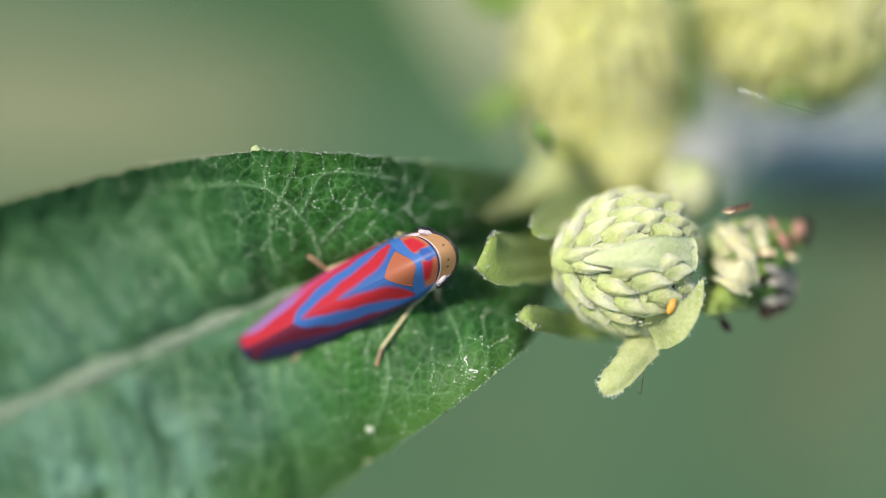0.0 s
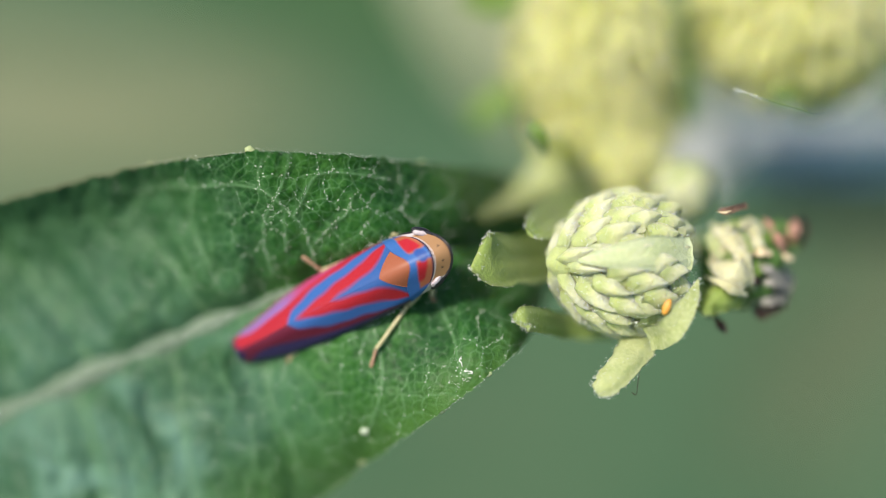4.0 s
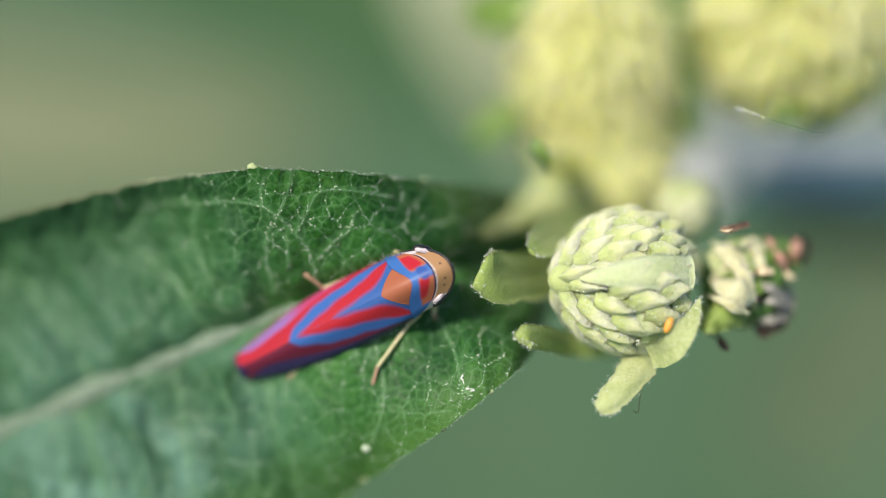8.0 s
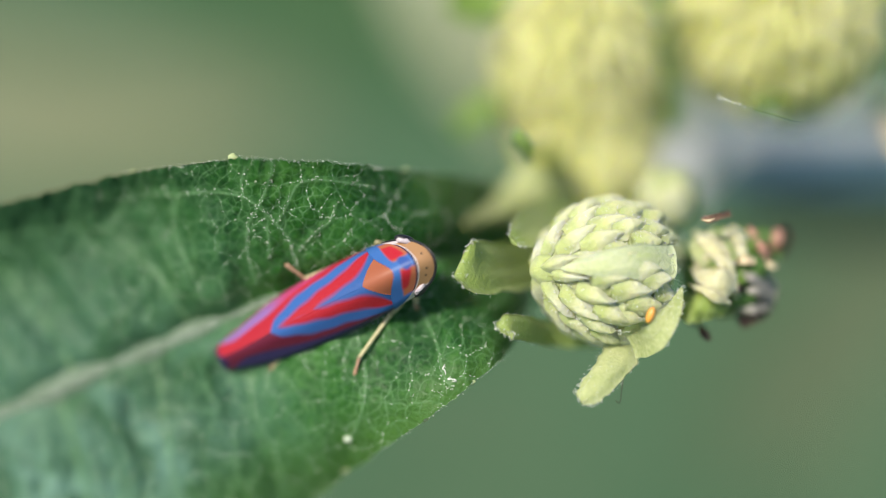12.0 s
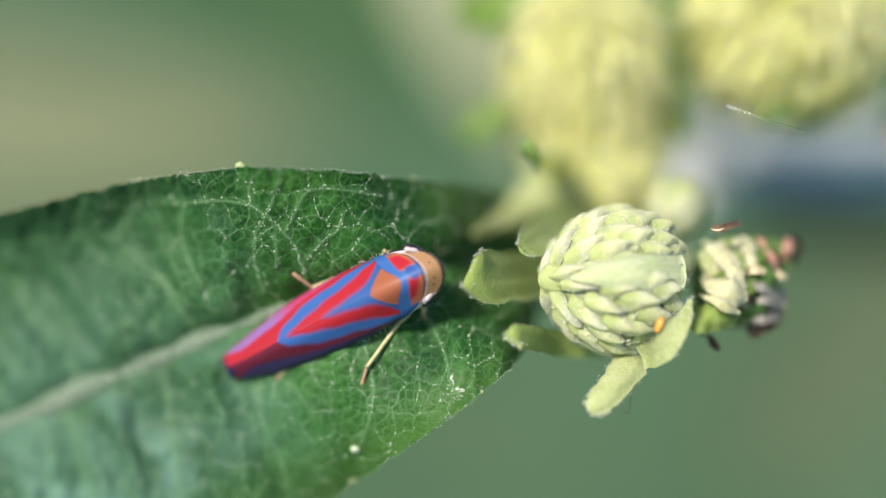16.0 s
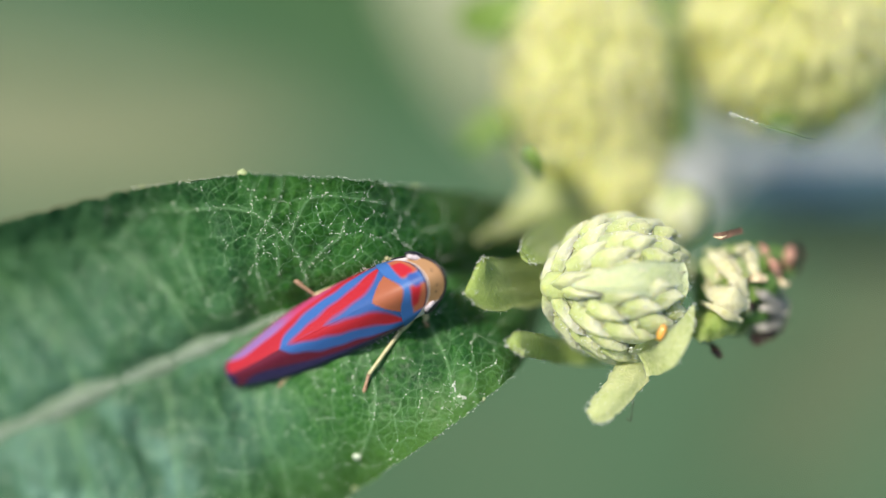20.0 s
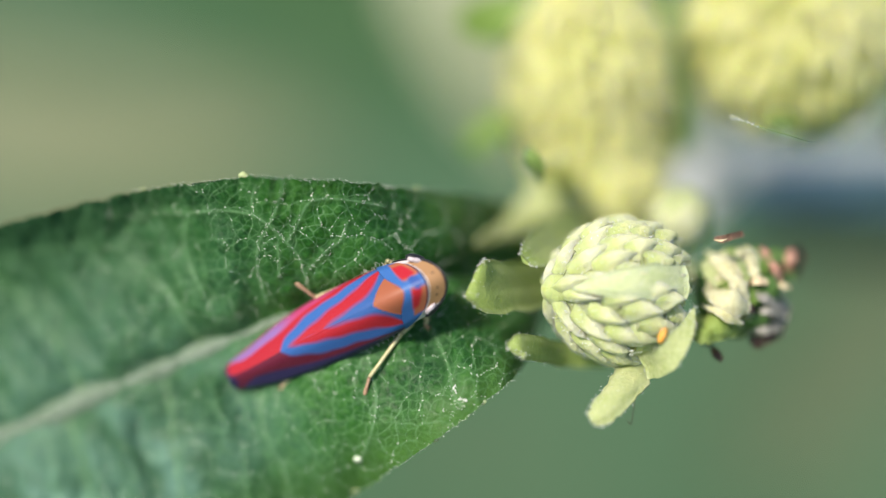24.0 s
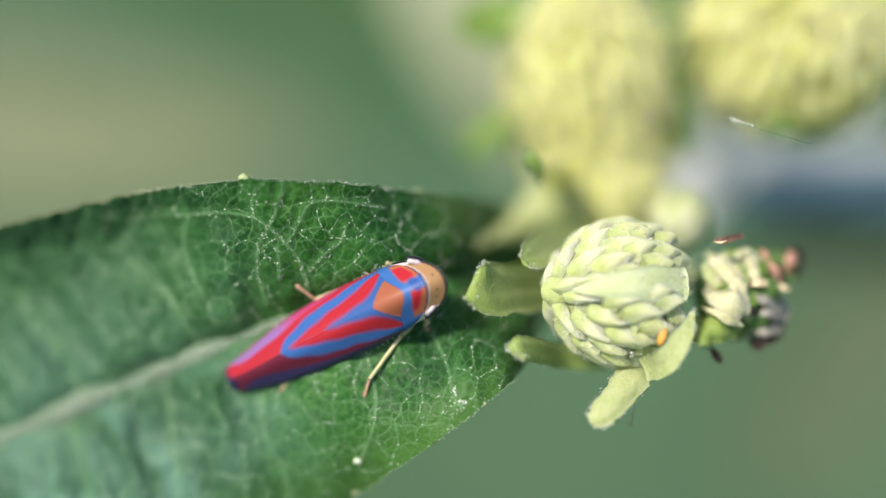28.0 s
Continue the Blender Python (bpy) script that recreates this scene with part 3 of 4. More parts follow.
def wing_colour(u, a):
    """Slanting red and blue chevrons over both wings; shade coloured into the right flank, lilac sky sheen into the
    left one.
    """
    s = np.abs(a + 0.03)
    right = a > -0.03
    wob = 0.012 * np.sin(u * 23 + s * 9) + 0.008 * np.sin(u * 61 + 2)
    inner = curve(u, [0.45, 0.476, 0.548, 0.615, 0.70, 0.735, 0.76, 0.79], [-0.04, 0.02, 0.065, 0.115, 0.25, 0.38, 0.58, 0.78]) + wob
    red1 = curve(u, [0.28, 0.315, 0.408, 0.51, 0.643, 0.727, 0.784], [-0.08, 0.02, 0.165, 0.255, 0.415, 0.60, 0.80]) + wob
    blue2 = curve(u, [0.24, 0.255, 0.27, 0.30, 0.375, 0.48, 0.61, 0.71, 0.775], [-0.12, 0.0, 0.08, 0.20, 0.355, 0.465, 0.585, 0.77, 0.90]) + wob
    edge = np.where(right, curve(u, [0.0, 0.03, 0.055, 0.105, 0.168, 0.263, 0.358, 0.458, 0.608, 0.713, 0.8], [1.3, 1.0, 0.56, 0.35, 0.34, 0.43, 0.53, 0.60, 0.70, 0.80, 1.0]),
                    curve(u, [0.0, 0.05, 0.097, 0.197, 0.289, 0.411, 0.526, 0.62, 0.72], [0.8, 0.5, 0.36, 0.38, 0.40, 0.54, 0.63, 0.78, 1.05]))
    sky_blue = np.asarray(PALE_BLUE) * 0.55 + np.asarray(BLUE) * 0.45
    step = lambda place, soft=0.10: np.clip((s - place) / soft + 0.5, 0, 1)[..., None]
    over = lambda c, colour, k: c * (1 - k) + np.asarray(colour) * k
    c = np.broadcast_to(sky_blue * 0.85, u.shape + (3,))
    c = over(c, RED, step(inner))
    c = over(c, sky_blue, step(red1))
    # the right side's dark red and dark flank hold its shade in the colour
    c = over(c, blend(RED, SHADED_RED, np.where(right, 1.0, 0.1)), step(blue2))
    flank = np.where(right[..., None], np.asarray(BLUE) * 0.14 + np.asarray(NAVY) * 0.55 + np.asarray(SHADED_RED) * 0.10, blend(LILAC, ROSE, (u - 0.25) / 0.15))
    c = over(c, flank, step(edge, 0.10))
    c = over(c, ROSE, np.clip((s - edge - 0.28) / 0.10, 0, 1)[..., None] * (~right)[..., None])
    return over(c, NAVY, np.clip((0.034 - u + 0.012 * np.sin(a * 5)) / 0.024, 0, 1)[..., None])


def spot(u, a, cu, ca, ru, ra, power=3.0):
    """1 inside a rounded patch, 0 outside."""
    d = (np.abs((u - cu) / ru) ** power + np.abs((a - ca) / ra) ** power) ** (1 / power)
    return np.clip((1.0 - d) / 0.16 + 0.5, 0, 1)[..., None]


def collar(a):
    return 0.914 - 0.145 * np.abs(a + 0.03) ** 1.9


def nape(a):
    return 0.818 - 0.052 * (1 - np.exp(-(np.abs(a) / 0.30) ** 2)) - 0.012 * np.abs(a)


def collar_colour(u, a):
    """Blue ground with a stalked dark blue middle, two red patches and an orange front."""
    s = np.abs(a + 0.08)
    left = a < -0.08
    back, front = nape(a), collar(a)
    t = (u - back) / (front - back)
    edge = lambda x, w: np.clip(x / w + 0.5, 0, 1)[..., None]
    over = lambda c, colour, k: c * (1 - k) + np.asarray(colour) * k
    c = np.broadcast_to(np.asarray(PALE_BLUE) * 0.75 + np.asarray(BLUE) * 0.25, u.shape + (3,))
    foot = 0.20 + 0.42 * s
    c = over(c, np.asarray(ORANGE) * 1.15, edge(t - foot - 0.06, 0.10) * edge(0.66 - s, 0.08) * edge(s - 0.09 - 0.10 * np.clip(t - 0.5, 0, 1), 0.05))
    peak = np.where(left, 0.93 - 0.10 * s, 0.88 - 0.30 * s)
    c = over(c, np.asarray(RED) * 1.1, edge(t - foot - 0.05, 0.10) * edge(peak - 0.05 - t, 0.10) * edge(0.50 - s, 0.08) * edge(s - 0.125 - 0.14 * np.clip(t - 0.55, 0, 1), 0.05))
    k = np.clip((1 - ((t - 0.64) / 0.26) ** 2 - ((a + 0.07) / 0.17) ** 2) / 0.5, 0, 1)[..., None]
    c = over(c, np.asarray(BLUE) * 0.75 + np.asarray(PALE_BLUE) * 0.25, k)
    return over(c, NAVY, edge(t - 0.96, 0.03))


def head_colour(u, a):
    c = np.broadcast_to(np.asarray(YELLOW), u.shape + (3,)).copy()
    t = (u - collar(a)) / np.maximum(brow(a) - collar(a), 1e-3)
    k = np.clip((0.125 - t) / 0.03, 0, 1)[..., None]
    c = c * (1 - k) + np.asarray(WHITE) * k
    k = np.clip((0.065 - t) / 0.02, 0, 1)[..., None]
    c = c * (1 - k) + np.asarray(BLACK) * k
    s = np.abs(a)
    k = np.clip((s - 0.56) / 0.06, 0, 1)[..., None] * np.clip((0.95 - s) / 0.05, 0, 1)[..., None]
    c = c * (1 - k) + np.asarray(WHITE) * k
    k = np.clip((t - np.where(s > 0.5, 0.78, 0.88)) / 0.05, 0, 1)[..., None]
    c = c * (1 - k) + np.asarray(BLACK) * k
    for cu, ca in ((0.952, -0.10), (0.945, 0.22), (0.93, 0.36)):
        k = spot(u, a, cu, ca, 0.0045, 0.022, 2.0)
        c = c * (1 - k) + np.asarray(BLACK) * k
    return c


def brow(a):
    return 0.990 - 0.152 * np.abs(a - 0.05) ** 1.9


def patch(u, a, colour, proud=0.0, thick=0.05):
    """A plate of the body's skin, with an underside."""
    nu, nv = u.shape
    top = body(u, a, proud).reshape(-1, 3)
    low = body(u, a, proud - thick).reshape(-1, 3)
    c = colour(u, a).reshape(-1, 3)
    f, n = sheet_faces(nu, nv), nu * nv
    ring = [j for j in range(nv)] + [i * nv + nv - 1 for i in range(1, nu)] + [(nu - 1) * nv + j for j in range(nv - 2, -1, -1)] + [i * nv for i in range(nu - 2, 0, -1)]
    faces = [q[::-1] for q in f] + [tuple(k + n for k in q) for q in f] + [(a, b, b + n, a + n) for a, b in zip(ring, ring[1:] + ring[:1])]
    return np.concatenate([top, low]), faces, np.concatenate([c, c])


def build_hopper():
    hop = thing("leafhopper", plan(640, 640, -0.4), "red and blue striped leafhopper with yellow head on a leaf", "insect")
    u = np.linspace(0.0, 0.815, 190)[:, None]
    for side in (-1, 1):
        a = np.linspace(0.0, 1.0, 90)[None, :] * side
        if side < 0:
            a = a[:, ::-1]
        uu, aa = np.broadcast_arrays(u, a)
        lap = 0.006 if side > 0 else 0.0
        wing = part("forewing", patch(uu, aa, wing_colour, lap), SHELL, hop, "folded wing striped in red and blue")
        if side < 0:
            roots = [body(x, -0.95) for x in np.linspace(0.66, 0.80, 14)]
            part("wing_bristles", hairs(roots, [-RIGHT + UP * 0.5 + 0.4 * rng.normal(size=3) for _ in roots], rng.uniform(0.1, 0.26, 14), 0.009), HAIR, wing, kind="stuff")
        else:
            roots = [body(x, 1.0) for x in np.linspace(0.35, 0.72, 16)]
            part("wing_bristles", hairs(roots, [RIGHT + FWD * 0.2 + 0.2 * rng.normal(size=3) for _ in roots], rng.uniform(0.1, 0.2, 16), 0.01), HAIR, wing, kind="stuff")
    t = np.linspace(0.0, 1.0, 40)[:, None]
    w = np.linspace(-1, 1, 50)[None, :]
    half = 0.005 + 0.44 * t ** 0.85
    base = 0.684 + 0.138 * t - 0.040 * (w ** 2) * t
    part("scutellum", patch(base, w * half, lambda u, a: np.broadcast_to(np.asarray(ORANGE), u.shape + (3,)), 0.02), SHELL, hop, "plain orange back plate")
    w = np.linspace(-1, 1, 110)[None, :]
    t = np.linspace(0, 1, 46)[:, None]
    start = nape(w) + 0.0 * t
    part("pronotum", patch(start + (collar(w) - start) * t, w * 0.97 + 0 * t, collar_colour, 0.045), SHELL, hop, "blue plate behind the head with red patches")
    t = np.linspace(0, 1, 44)[:, None]
    start = collar(w) - 0.006
    span = start + (brow(w) - start) * t
    head = part("head", patch(span, w * 0.93 + 0 * t, head_colour, 0.03, 0.10), SHELL, hop, "yellow head with a black rim")
    rim = [body(float(brow(x)), x * 0.93, 0.03) for x in np.linspace(-1, 1, 40)]
    part("head_rim", tube(rim, 0.046, 8, 80), plain("black_rim", BLACK, (0.03, 0.03, 0.035), 0.3), head, "thin black rim")
    face = TAIL + FWD * LONG * 0.90 + RIGHT * -0.05 + UP * (SEAT[0] + SEAT[1] * 0.9 + 0.35)
    part("face", blob(face, (0.55, 0.75, 0.40), [FWD, RIGHT, UP], 12, 18), BELLY, head)
    pale_eye = plain("eye_skin", (0.32, 0.26, 0.30), (0.62, 0.55, 0.58), 0.25, 5.0, 0.0)
    dark_eye = plain("eye_back", BLACK, (0.02, 0.02, 0.025), 0.3)
    for along, across, turn in ((0.912, -0.80, 0.75), (0.888, 0.76, -0.42)):
        centre = TAIL + FWD * LONG * along + RIGHT * across + UP * (SEAT[0] + SEAT[1] * along + 0.60)
        out = unit(FWD * 0.35 + RIGHT * np.sign(across))
        axes = [unit(FWD + RIGHT * turn), unit(RIGHT - FWD * turn), UP]
        eye = part("eye", blob(centre, (0.27, 0.10, 0.15), axes, 12, 16, 0.25, 4.0), pale_eye, head, "pale pinkish eye with a black edge")
        part("eye_edge", blob(centre + out * 0.06 - UP * 0.07, (0.33, 0.14, 0.15), axes, 12, 16), dark_eye, eye, "black edge of the eye")
    belly = TAIL + FWD * LONG * 0.52 + RIGHT * -0.05 + UP * (SEAT[0] + SEAT[1] * 0.52 + 0.30)
    part("abdomen", blob(belly, (2.2, 0.60, 0.32), [unit(FWD + UP * SEAT[1] / LONG), RIGHT, UP], 16, 18), BELLY, hop, "yellow belly under the wings")
    # legs, joint by joint: layout place and height over the blade
    legs = [
        [(728, 566, 0.40), (708, 586, 0.45), (652, 663, 0.22), (644, 692, 0.04)],
        [(690, 478, 0.20), (642, 486, 0.25), (556, 522, 0.22), (524, 498, 0.05)],
        [(742, 552, 0.35), (757, 559, 0.38), (750, 568, 0.25), (756, 576, 0.04)],
        [(700, 466, 0.30), (684, 457, 0.35), (682, 464, 0.20), (676, 466, 0.04)],
        [(540, 646, 0.15), (514, 662, 0.18), (500, 676, 0.10), (494, 684, 0.03)],
    ]
    for joints in legs:
        p = [plan(x, y, float(leaf_z(x, y)) + h) for x, y, h in joints]
        leg = part("leg", tube([p[0], (p[0] + p[1]) / 2, p[1]], [0.08, 0.09, 0.07], 8, 10), LEG, hop, "thin pale yellow leg")
        part("shin", tube([p[1], (p[1] + p[2]) / 2, p[2]], [0.078, 0.066, 0.066], 8, 12), LEG, leg)
        part("foot", tube([p[2], (p[2] * 0.5 + p[3] * 0.5) + [0, 0, 0.04], p[3], p[3] + (p[3] - p[2]) * 0.12], [0.06, 0.055, 0.08, 0.04], 8, 14), FOOT, leg, "reddish foot")
        n = 9
        roots = [p[1] + (p[2] - p[1]) * k for k in np.linspace(0.15, 0.95, n)]
        part("spines", hairs(roots, [unit(p[2] - p[1]) + rng.normal(0, 0.9, 3) for _ in roots], [0.12] * n, 0.008), HAIR, leg, kind="stuff")


build_hopper()

# ---- buds and flower heads ----
def frame_on(axis):
    axis = unit(axis)
    side = unit(np.cross(axis, [0.1, 0.3, 0.95]))
    return axis, side, np.cross(axis, side)


def scale_leaf(centre, axes, radius, theta, azim, long_, wide, lift, seed, thick=0.14, blunt=0.7, nu=11, nv=9, acute=False):
    """A pointed scale that lies on a round bud from theta onwards, its free tip lifted."""
    axis, s, q = axes
    top, low = [], []
    for i in range(nu):
        t = i / (nu - 1)
        w = wide * (0.62 + 0.55 * math.sin(math.pi * min(t * 0.75 + 0.1, 1))) * (1 - max(0, (t - blunt) / (1.0 - blunt)) ** 2 * 0.93)
        if acute:
            w = wide * (0.86 + 0.2 * t) * (1 - 0.95 * max(0.0, (t - blunt) / (1 - blunt)) ** 0.85)
        for j in range(nv):
            v = 2 * j / (nv - 1) - 1
            th = theta + long_ * t - 0.05 * v * v
            az = azim + v * w * 0.5 / max(math.sin(min(max(th, 0.25), 2.9)), 0.3)
            d = math.cos(th) * axis + math.sin(th) * (math.cos(az) * s + math.sin(az) * q)
            r = radius * (1 + 0.10 * math.exp(-(th / 0.38) ** 2) + lift * (0.25 + t ** 1.6) - (0.10 if acute else 0.075) * v * v * (1 - 0.3 * t) + (0.045 if acute else 0.022) * (1 - v * v) * math.sin(math.pi * t) - 0.05 * max(0.0, t - 0.8) / 0.2 + 0.018 * math.exp(-(v / 0.22) ** 2) + 0.035 * noise.noise(Vector((t * 3 + seed, v * 2, seed))))
            p = d * r
            h = thick * radius * (1 - 0.7 * v * v) * (1 - 0.6 * t)
            top.append(centre + p)
            low.append(centre + p - d * h)
    n = nu * nv
    f = sheet_faces(nu, nv)
    ring = [j for j in range(nv)] + [i * nv + nv - 1 for i in range(1, nu)] + [(nu - 1) * nv + j for j in range(nv - 2, -1, -1)] + [i * nv for i in range(nu - 2, 0, -1)]
    faces = f + [tuple(k + n for k in x[::-1]) for x in f] + [(b, a, a + n, b + n) for a, b in zip(ring, ring[1:] + ring[:1])]
    tint = np.repeat(np.linspace(0, 1, nu), nv)[:, None] * np.ones(3)
    return np.array(top + low), faces, np.concatenate([tint, tint])


def fringe(shape, centre, nu=11, nv=9, count=10, length=0.14):
    """Hairs on the free margin of a scale."""
    v = shape[0]
    roots, ways = [], []
    for _ in range(count):
        i = nu - 1 - int(abs(rng.normal(0, 2.2))) % (nu - 1)
        j = int(rng.choice([0, nv - 1])) if i < nu - 1 else int(rng.integers(0, nv))
        p = v[i * nv + j]
        inner = v[max(i - 2, 0) * nv + nv // 2]
        roots.append(p)
        ways.append(unit(p - inner) + 0.4 * unit(p - centre) + rng.normal(0, 0.25, 3))
    return roots, ways, rng.uniform(0.4, 1.0, count) * length


def bud(name, centre, radius, axis, label, category, scales, skin, core, group="", seed=1, spread=(0.22, 2.5), long_=0.62, wide=0.58, lift=0.07, hair=8, squash=1.0, acute=False):
    ob = thing(name, centre, label, category, group)
    axes = frame_on(axis)
    centre = np.asarray(centre, float)
    part("core", blob(centre, (radius * 0.96 * squash, radius * 0.93, radius * 0.93), axes, 16, 22, 0.04, seed), core, ob)
    roots, ways, lens = [], [], []
    local = np.random.default_rng(seed)
    for i in range(scales):
        f = (i + 0.5) / scales
        theta = math.acos(math.cos(spread[0]) + (math.cos(spread[1]) - math.cos(spread[0])) * f)
        size = 1.0 + local.uniform(-0.16, 0.16)
        shape = scale_leaf(centre, axes, radius * (1.05 - 0.07 * f), theta - 0.25, i * 2.39996 + local.uniform(-0.12, 0.12), long_ * size * (1.35 - 0.55 * f), wide * size * (0.55 + 0.45 * min(1.0, 2.2 * f) if acute else 1.0), lift * local.uniform(0.5, 1.5) * (min(0.12 + 1.6 * f * f, 0.9) if acute else 1.0), i + seed * 10.0, thick=0.05 + 0.11 * f if acute else 0.14, blunt=local.uniform(0.38, 0.55) if acute else local.uniform(0.22, 0.5), acute=acute)
        if squash != 1.0:
            off = shape[0] - centre
            along = off @ axes[0]
            shape = (centre + off + np.outer(along * (squash - 1), axes[0]), *shape[1:])
        part("scale", shape, skin, ob)
        if hair:
            r, w, l = fringe(shape, centre, count=hair, length=0.19)
            roots += r
            ways += w
            lens += list(l)
    if hair:
        for _ in range(700):
            d = unit(local.normal(size=3) + np.array([0, 0, 0.6]))
            roots.append(centre + d * radius * 1.07)
            ways.append(d + local.normal(0, 0.5, 3))
            lens.append(local.uniform(0.05, 0.13))
        part("scale_hairs", hairs(roots, ways, lens, 0.015), HAIR, ob, "fine white fringe", kind="stuff")
    return ob, axes


def build_main_bud():
    c = plan(1094, 511, -1.6)
    ob, axes = bud("flower_bud", c, 2.23, (-0.93, 0.02, 0.36), "pale green round flower bud with overlapping pointed scales", "flower bud", 88, SCALE, BRACT_GREEN, seed=3, hair=22, long_=0.54, wide=0.52, lift=0.14, spread=(0.06, 2.5), acute=True)
    pole = np.asarray(axes[0])
    part("beak", tube([c + pole * 1.9, c + pole * 2.35 + [0, 0.05, 0.02], c + pole * 2.62 + [0, 0.06, 0.02], c + pole * 2.78 + [0, 0.08, 0]], [0.62, 0.52, 0.32, 0.05], 12, 18), SCALE, ob, "pointed pale tip of the bud")
    # the broad smooth scale across its middle
    path = [plan(1012, 506, 0.42), plan(1058, 501, 0.74), plan(1110, 496, 0.86), plan(1168, 492, 0.55), plan(1217, 494, -0.2)]
    part("scale", ribbon(path, [0.10, 0.60, 0.98, 1.16, 1.05], (0.1, 0.1, 1), 0.10, -0.20, 20, 9, 0.10, 4.0), HAZY, ob, "broad smooth pale scale")
    # loose outer bracts that bend away from its foot
    loose = [
        ("pale blunt bract", YOUNG, [plan(833, 492, 0.0), plan(844, 496, 0.0), plan(868, 503, -0.5), plan(930, 500, -2.8), plan(1000, 502, -5.2)], [1.05, 1.45, 1.76, 1.65, 1.4], (0.3, 0.2, 1), 0.16, 0.05),
        ("hooked bract", YOUNG, [plan(909, 620, 0.3), plan(918, 609, 0.4), plan(950, 612, -0.7), plan(1000, 622, -2.8), plan(1075, 622, -4.0)], [0.40, 0.80, 0.84, 0.85, 0.9], (0.05, 0.15, 1.0), 0.10, -0.12),
        ("curled hanging bract", BRACT_GREEN, [plan(1043, 737, 0.5), plan(1062, 724, 0.55), plan(1092, 692, 0.15), plan(1117, 656, -0.7), plan(1130, 620, -2.0)], [0.45, 0.85, 0.98, 1.15, 1.25], (-0.1, 0.35, 1), 0.18, -0.40),
        ("upright pointed bract", BRACT_GREEN, [plan(1227, 542, 0.1), plan(1214, 576, 0.45), plan(1195, 606, 0.55), plan(1172, 634, 0.35), plan(1140, 644, -0.7)], [0.08, 0.50, 0.78, 0.85, 0.8], (-0.25, -0.1, 1), 0.14, 0.25),
        ("short bract", YOUNG, [plan(927, 456, -0.9), plan(942, 446, -1.5), plan(974, 424, -3.8), plan(1030, 395, -7.0)], [0.45, 1.05, 1.35, 1.3], (0.1, 0.2, 1), 0.15, 0.1),
    ]
    for label, skin, path, width, facing, thick, cup in loose:
        shape = ribbon(path, width, facing, thick, cup, 22, 9, 0.18, len(label))
        b = part("bract", shape, skin, ob, label)
        roots, ways = [], []
        for _ in range(130):
            i, j = int(abs(rng.normal(0, 9))) % 20, int(rng.choice([0, 0, 0, 8, 8, 8, 2, 4, 6]))
            p = shape[0][i * 9 + j]
            roots.append(p + rng.normal(0, 0.03, 3) * [1, 1, 0])
            ways.append(unit(p - shape[0][min(i + 3, 21) * 9 + 4]) + rng.normal(0, 0.5, 3) + [0, 0, 0.4])
        part("bract_hairs", hairs(roots, ways, rng.uniform(0.04, 0.13, 130), 0.008), HAIR, b, kind="stuff")
    stalk = [plan(1110, 530, -3.6), plan(1090, 500, -6.0), plan(1055, 450, -10.0), plan(1030, 400, -14)]
    part("stalk", tube(stalk, [0.7, 0.45, 0.42, 0.45], 12, 20), STEM, ob)
    egg = thing("insect_egg", plan(1171, 589, 0.62), "shiny orange insect egg stuck on a bract", "egg")
    part("shell", blob(plan(1171, 589, 0.68), (0.27, 0.13, 0.13), [unit([0.35, 0.93, 0.1]), unit([0.93, -0.35, 0]), [0, 0, 1]], 12, 16), EGG, egg)
    wisp = thing("loose_hair", plan(1128, 712, 0.2), "thin dark bent hair caught on a bract", "hair")
    part("strand", tube([plan(1122, 706, 0.3), plan(1119, 724, 0.3), plan(1116, 745, 0.3), plan(1108, 741, 0.3)], 0.012, 6, 20), BROWN, wisp)


build_main_bud()


